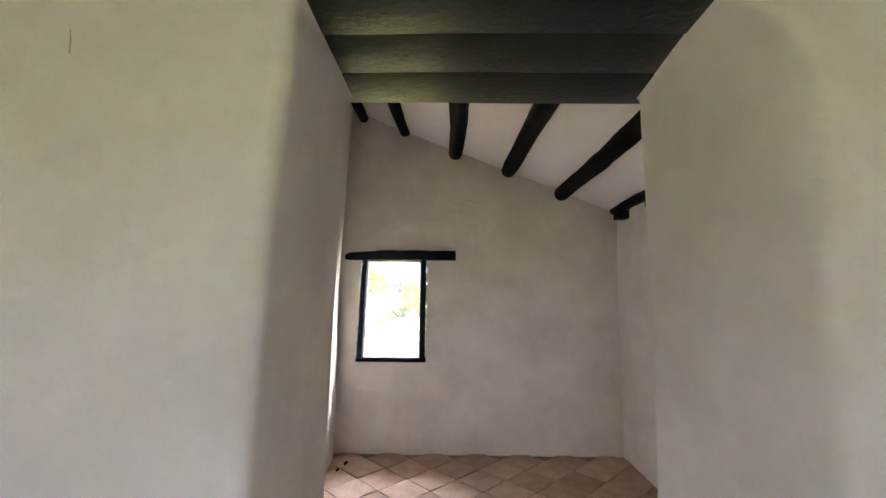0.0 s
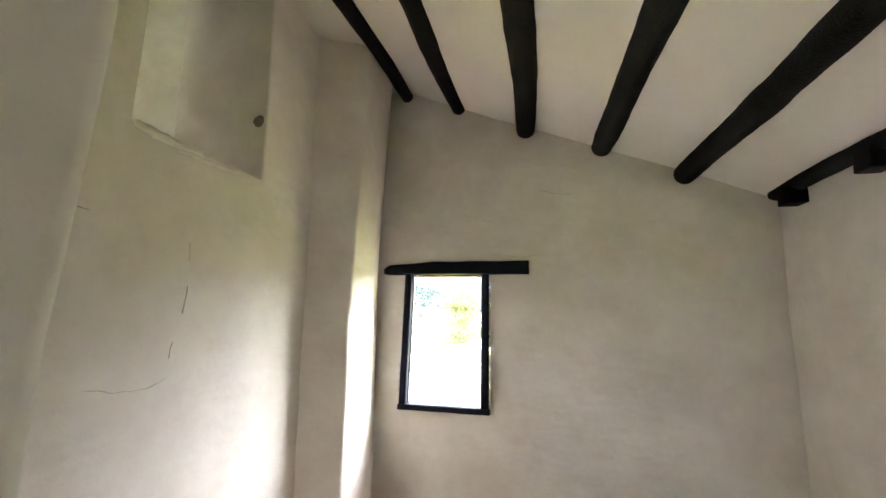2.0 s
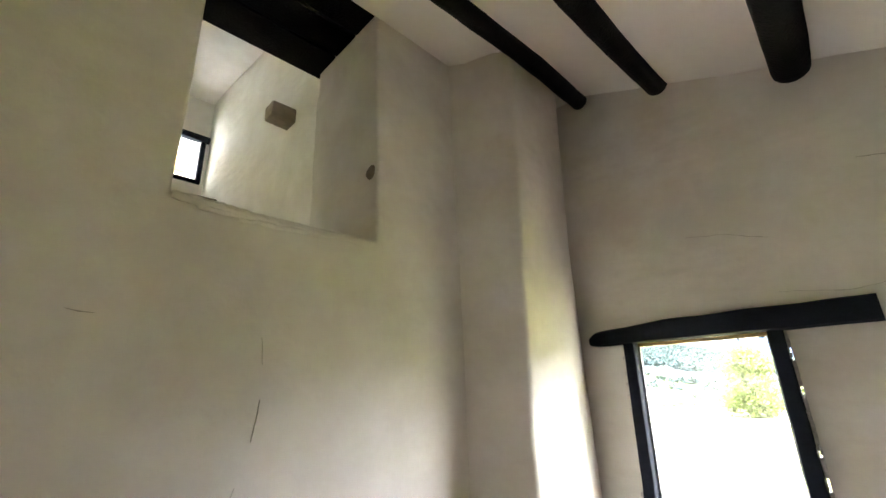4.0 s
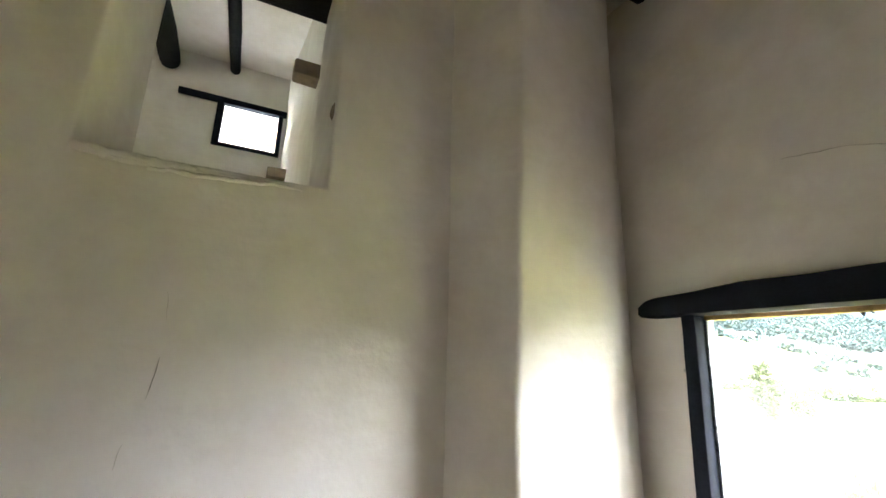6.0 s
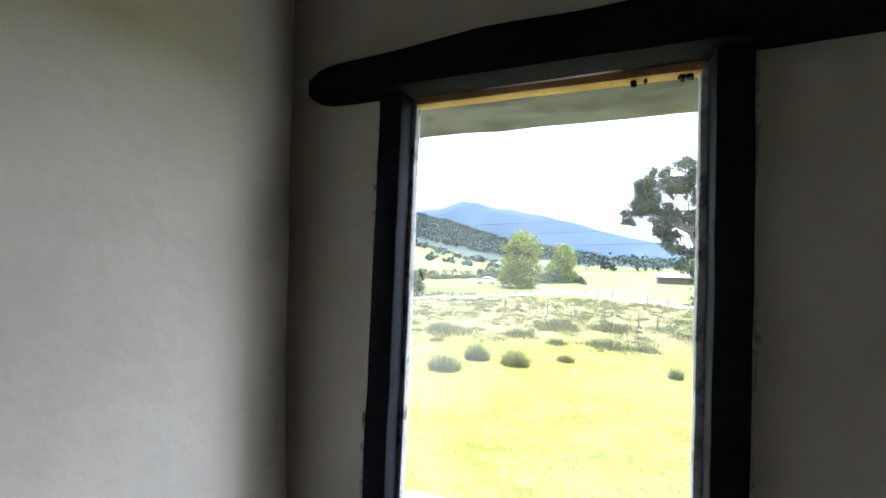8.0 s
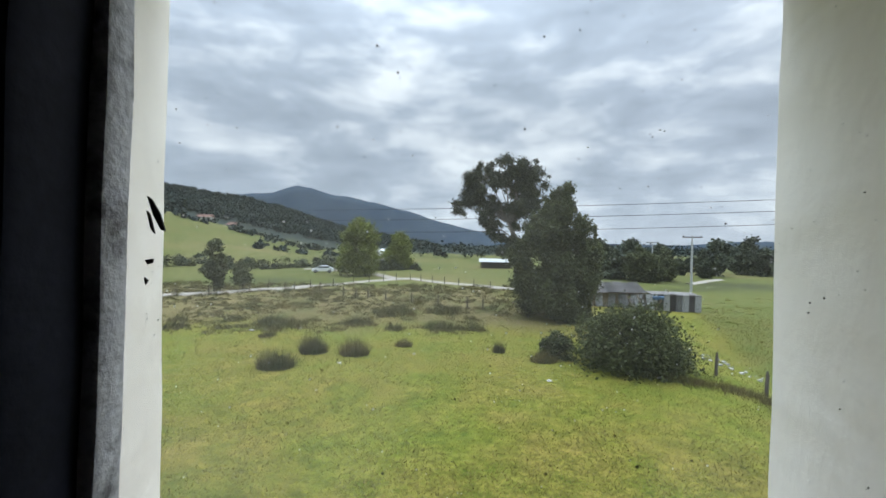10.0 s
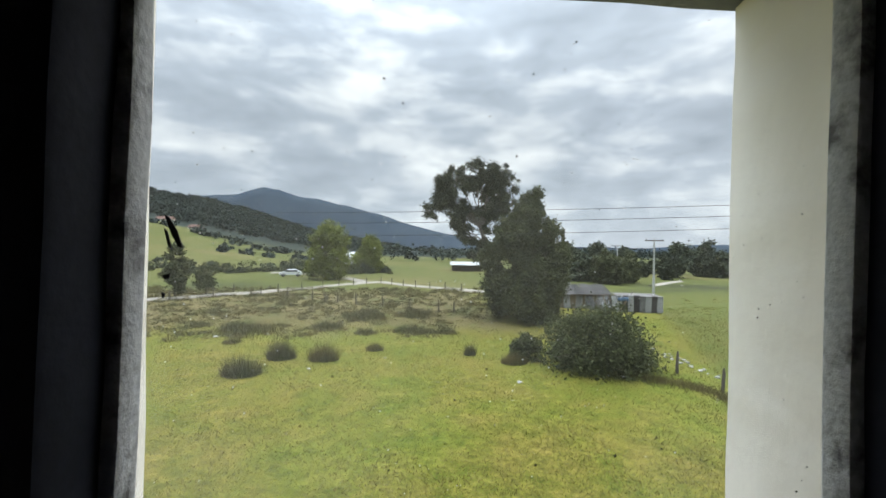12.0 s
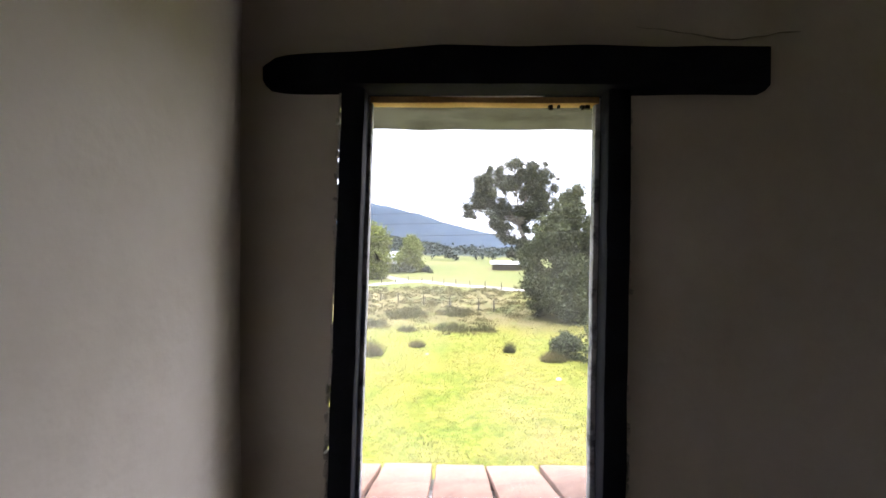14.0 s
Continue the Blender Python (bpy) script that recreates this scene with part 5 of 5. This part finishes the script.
def shack():
    top = thing("shack", on_ground(18.3, 46.5), "ramshackle farm shack with patched rusty tin roof", "house", "", -8)
    bm = bmesh.new()
    box(bm, -3.2, 3.4, 0, 4, 0, 1.5)
    part("wall", bm, ADOBE, top)
    rnd = random.Random(6)
    for i in range(7):
        bm = corrugated(1.0, 3.0, 9, 0.03)
        ob = part("roof_sheet", bm, TIN_DARK, top)
        ob.matrix_local = pose(-2.9 + i * 0.95, -0.6, 1.5 + rnd.uniform(-0.1, 0.15), -72 + rnd.uniform(-4, 4), 0, rnd.uniform(-4, 4))
    for i in range(5):
        bm = corrugated(0.7, 1.4, 7, 0.03)
        ob = part("wall_sheet", bm, TIN, top)
        ob.matrix_local = pose(-2.4 + i * 1.15, -0.12, 0.0, rnd.uniform(-6, 4), rnd.uniform(-6, 6), 0)


shack()


def scrap_heap():
    """Old tin, planks and rags piled between the shack and the shed."""
    top = thing("scrap_heap", on_ground(20.9, 44.2), "heap of old tin sheets, planks and rags by the shack", "scrap heap", "", -10)
    rnd = random.Random(21)
    for i in range(9):
        ob = part("tin_sheet", corrugated(rnd.uniform(0.6, 1.0), rnd.uniform(0.9, 1.7), 6, 0.03), (TIN, TIN_DARK, CONCRETE)[i % 3], top)
        ob.matrix_local = pose(-1.9 + 0.45 * i, rnd.uniform(-0.5, 0.6), -0.03, rnd.uniform(-38, 8), rnd.uniform(-14, 14), rnd.uniform(-35, 35))
    for i in range(8):
        bm = bmesh.new()
        box(bm, -0.06, 0.06, -0.03, 0.03, 0, rnd.uniform(1.3, 2.3), 0.008, 1)
        ob = part("plank", bm, (POST, ADOBE)[i % 2], top)
        ob.matrix_local = pose(-1.7 + 0.45 * i, rnd.uniform(-0.2, 0.9), -0.03, rnd.uniform(-30, 30), rnd.uniform(-40, 40), rnd.uniform(0, 90))
    bm = bmesh.new()
    box(bm, -0.5, 0.5, -0.2, 0.2, 0, 0.3, 0.05)
    bmesh.ops.subdivide_edges(bm, edges=bm.edges[:], cuts=2, use_grid_fill=True)
    rough_up(bm, 0.12, 0.3)
    part("rag", bm, BLUE_RAG, top, "faded blue tarpaulin").location = (0.9, -0.1, 1.15)


BLUE_RAG = material("faded_blue_tarpaulin", (0.10, 0.16, 0.26), 0.8, scale=4)
scrap_heap()


def barn():
    top = thing("barn", on_ground(16.6, 117), "low open-sided cattle barn with a grey tin roof", "barn", "", -6)
    bm = bmesh.new()
    box(bm, -4, 4, 0, 4, 0, 1.6)
    part("wall", bm, POST, top)
    bm = bmesh.new()
    box(bm, -4.6, 4.6, -0.9, 4.6, 1.75, 1.85, 0.01, 2, pose(0, 0, 0, 8))
    part("roof", bm, CONCRETE, top)
    for i in range(5):
        bm = bmesh.new()
        log(bm, (-4.2 + 2.1 * i, -0.6, 0), (-4.2 + 2.1 * i, -0.6, 1.7), 0.09, 0.08, 7, 3, 0.0, i)
        part("post", bm, POST, top)


barn()


def car():
    top = thing("car", on_ground(-23.0, 88.5), "white estate car parked by the lane", "car", "", 12)
    bm = bmesh.new()
    prof = [(-2.1, 0.35), (-2.12, 0.75), (-1.75, 0.88), (-1.3, 0.95), (-0.7, 1.42), (0.9, 1.45), (1.75, 0.98), (2.1, 0.9), (2.13, 0.4)]
    a = [bm.verts.new((x, -0.82, z)) for x, z in prof]
    b = [bm.verts.new((x, 0.82, z)) for x, z in prof]
    for i in range(len(prof)):
        j = (i + 1) % len(prof)
        bm.faces.new([a[i], a[j], b[j], b[i]])
    bm.faces.new(a), bm.faces.new(b)
    bmesh.ops.bevel(bm, geom=bm.edges[:], offset=0.05, segments=2, affect="EDGES")
    part("body", bm, CAR_PAINT, top)
    bm = bmesh.new()
    box(bm, -0.95, 1.25, -0.835, 0.835, 1.0, 1.33, 0.05)
    part("side_window", bm, DARK_GLASS, top)
    for x in (-1.35, 1.35):
        for y in (-0.8, 0.8):
            bm = bmesh.new()
            log(bm, (x, y - 0.1, 0.33), (x, y + 0.1, 0.33), 0.33, 0.33, 16, 3, 0.0, 0)
            wheel = part("wheel", bm, RUBBER, top)
            bm = bmesh.new()
            log(bm, (x, y - 0.11, 0.33), (x, y + 0.11, 0.33), 0.19, 0.19, 12, 3, 0.0, 0)
            part("rim", bm, TIN, wheel, "grey metal wheel rim")


car()


def far_house(x, y, w, h, turn, wall=None, roof=None, label="small white farmhouse with a red roof"):
    top = thing("farmhouse", on_ground(x, y), label, "house", "", turn)
    bm = bmesh.new()
    box(bm, -w / 2, w / 2, -3, 3, -1, h)
    part("wall", bm, wall or HOUSE_WHITE, top)
    bm = bmesh.new()
    v = [bm.verts.new(p) for p in ((-w / 2 - 0.4, -3.5, h), (w / 2 + 0.4, -3.5, h), (w / 2 + 0.4, 3.5, h), (-w / 2 - 0.4, 3.5, h), (-w / 2 - 0.4, 0, h + 1.8), (w / 2 + 0.4, 0, h + 1.8))]
    for f in ((0, 1, 5, 4), (2, 3, 4, 5), (0, 4, 3), (1, 2, 5), (0, 3, 2, 1)):
        bm.faces.new([v[i] for i in f])
    part("roof", bm, roof or ROOF_RED, top)
    for i in range(3):
        bm = bmesh.new()
        box(bm, -w * 0.35 + i * w * 0.3, -w * 0.35 + i * w * 0.3 + 0.9, -3.03, -2.9, 0.9, 2.0, 0.02)
        part("window", bm, DARK_GLASS, top)


far_house(-142, 262, 8, 2.2, 10)
far_house(-128, 268, 5.5, 1.8, -8)
far_house(-20, 150, 9, 2.6, 6, HOUSE_WHITE, TIN, "white shed with a pale tin roof behind trees")


def stones():
    rs = np.random.RandomState(5)
    bm = bmesh.new()
    for (x0, y0), (x1, y1), n in (((15.5, 29.6), (18.6, 23.0), 22), ((15.2, 27.9), (17.6, 23.8), 14)):
        for i in range(n):
            t = (i + rs.rand()) / n
            x, y = x0 + (x1 - x0) * t + rs.normal() * 0.12, y0 + (y1 - y0) * t + rs.normal() * 0.12
            s = rs.uniform(0.04, 0.12)
            r = bmesh.ops.create_icosphere(bm, subdivisions=1, radius=s, matrix=Matrix.Translation((x, y, ground_z(x, y) + s * 0.4)) @ Matrix.Diagonal((1.4, 1.0, 0.7, 1)))
    rough_up(bm, 0.06, 0.15)
    tagged(new("field_stones", finish(bm, "field_stones", STONE, False)), "rows of pale stones along the ditch", "stones", "", "stuff")


stones()


def scrap(x, y, s, seed):
    bm = bmesh.new()
    bmesh.ops.create_icosphere(bm, subdivisions=2, radius=s, matrix=Matrix.Diagonal((1.5, 1.0, 0.5, 1)))
    rough_up(bm, s * 0.5, s, seed=seed)
    ob = new("loose_stone", finish(bm, "loose_stone", STONE, False))
    ob.location = Vector(on_ground(x, y)) + Vector((0, 0, s * 0.25))
    tagged(ob, "small pale stone lying in the grass", "stone", "loose stones in the pasture")


for i, (x, y, s) in enumerate(((5.1, 22.5, 0.14), (-1.3, 26.8, 0.09), (-5.0, 24.9, 0.13), (-13.0, 33.0, 0.2), (-12.2, 33.3, 0.12), (10.6, 23.3, 0.16), (-9.8, 33.6, 0.12), (12.2, 18.2, 0.1))):
    scrap(x, y, s * 0.65, i)


# ---- wing of the house seen through the next room's small window ----
def wing():
    top = thing("house_wing", (-6.5, 3.0, GROUND_Z), "white house wing under an orange tile roof", "house", "", 90)
    bm = bmesh.new()
    box(bm, -5, 1.2, -0.2, 4, 0, 9.75)
    part("wall", bm, HOUSE_WHITE, top)
    bm = bmesh.new()
    box(bm, -5.3, 1.3, -0.6, 4.4, 9.75, 10.0, 0.02)
    part("roof", bm, ORANGE_TILE, top)


wing()


# ---- floor tiles ----
def floor_tiles():
    s = 0.30
    bm = bmesh.new()
    box(bm, -s / 2 + 0.005, s / 2 - 0.005, -s / 2 + 0.005, s / 2 - 0.005, -0.02, 0.0, 0.004)
    me = finish(bm, "tile", TERRA)
    rnd = random.Random(1)
    for i in range(-14, 15):
        for j in range(-14, 15):
            x, y = 0.7 + (i - j) * s * 0.7071, 2.6 + (i + j) * s * 0.7071
            if -0.9 < x < 2.2 and 1.2 < y < 4.05:
                ob = new("tile", me)
                ob.parent = floor
                ob.matrix_world = pose(x, y, rnd.uniform(-0.003, 0.001), rnd.uniform(-0.3, 0.3), rnd.uniform(-0.3, 0.3), 45 + rnd.choice((0, 90, 180, 270)))


floor_tiles()


def litter(x, y, s):
    bm = bmesh.new()
    for k in range(5):
        box(bm, -s + k * s * 0.4, -s * 0.4 + k * s * 0.4, -s * 0.3 * (k % 2), s * 0.4, 0.0, 0.012, 0.003, 1, pose(0, 0, 0, 0, 0, 25 * k))
    rough_up(bm, 0.012, 0.03)
    ob = new("dirt_crumb", finish(bm, "dirt_crumb", DIRT, False))
    ob.location = (x, y, 0.004)
    tagged(ob, "dark crumbs of dirt on the tile floor", "debris", "crumbs on the floor")


litter(-0.52, 3.72, 0.03)
litter(-0.56, 3.58, 0.025)
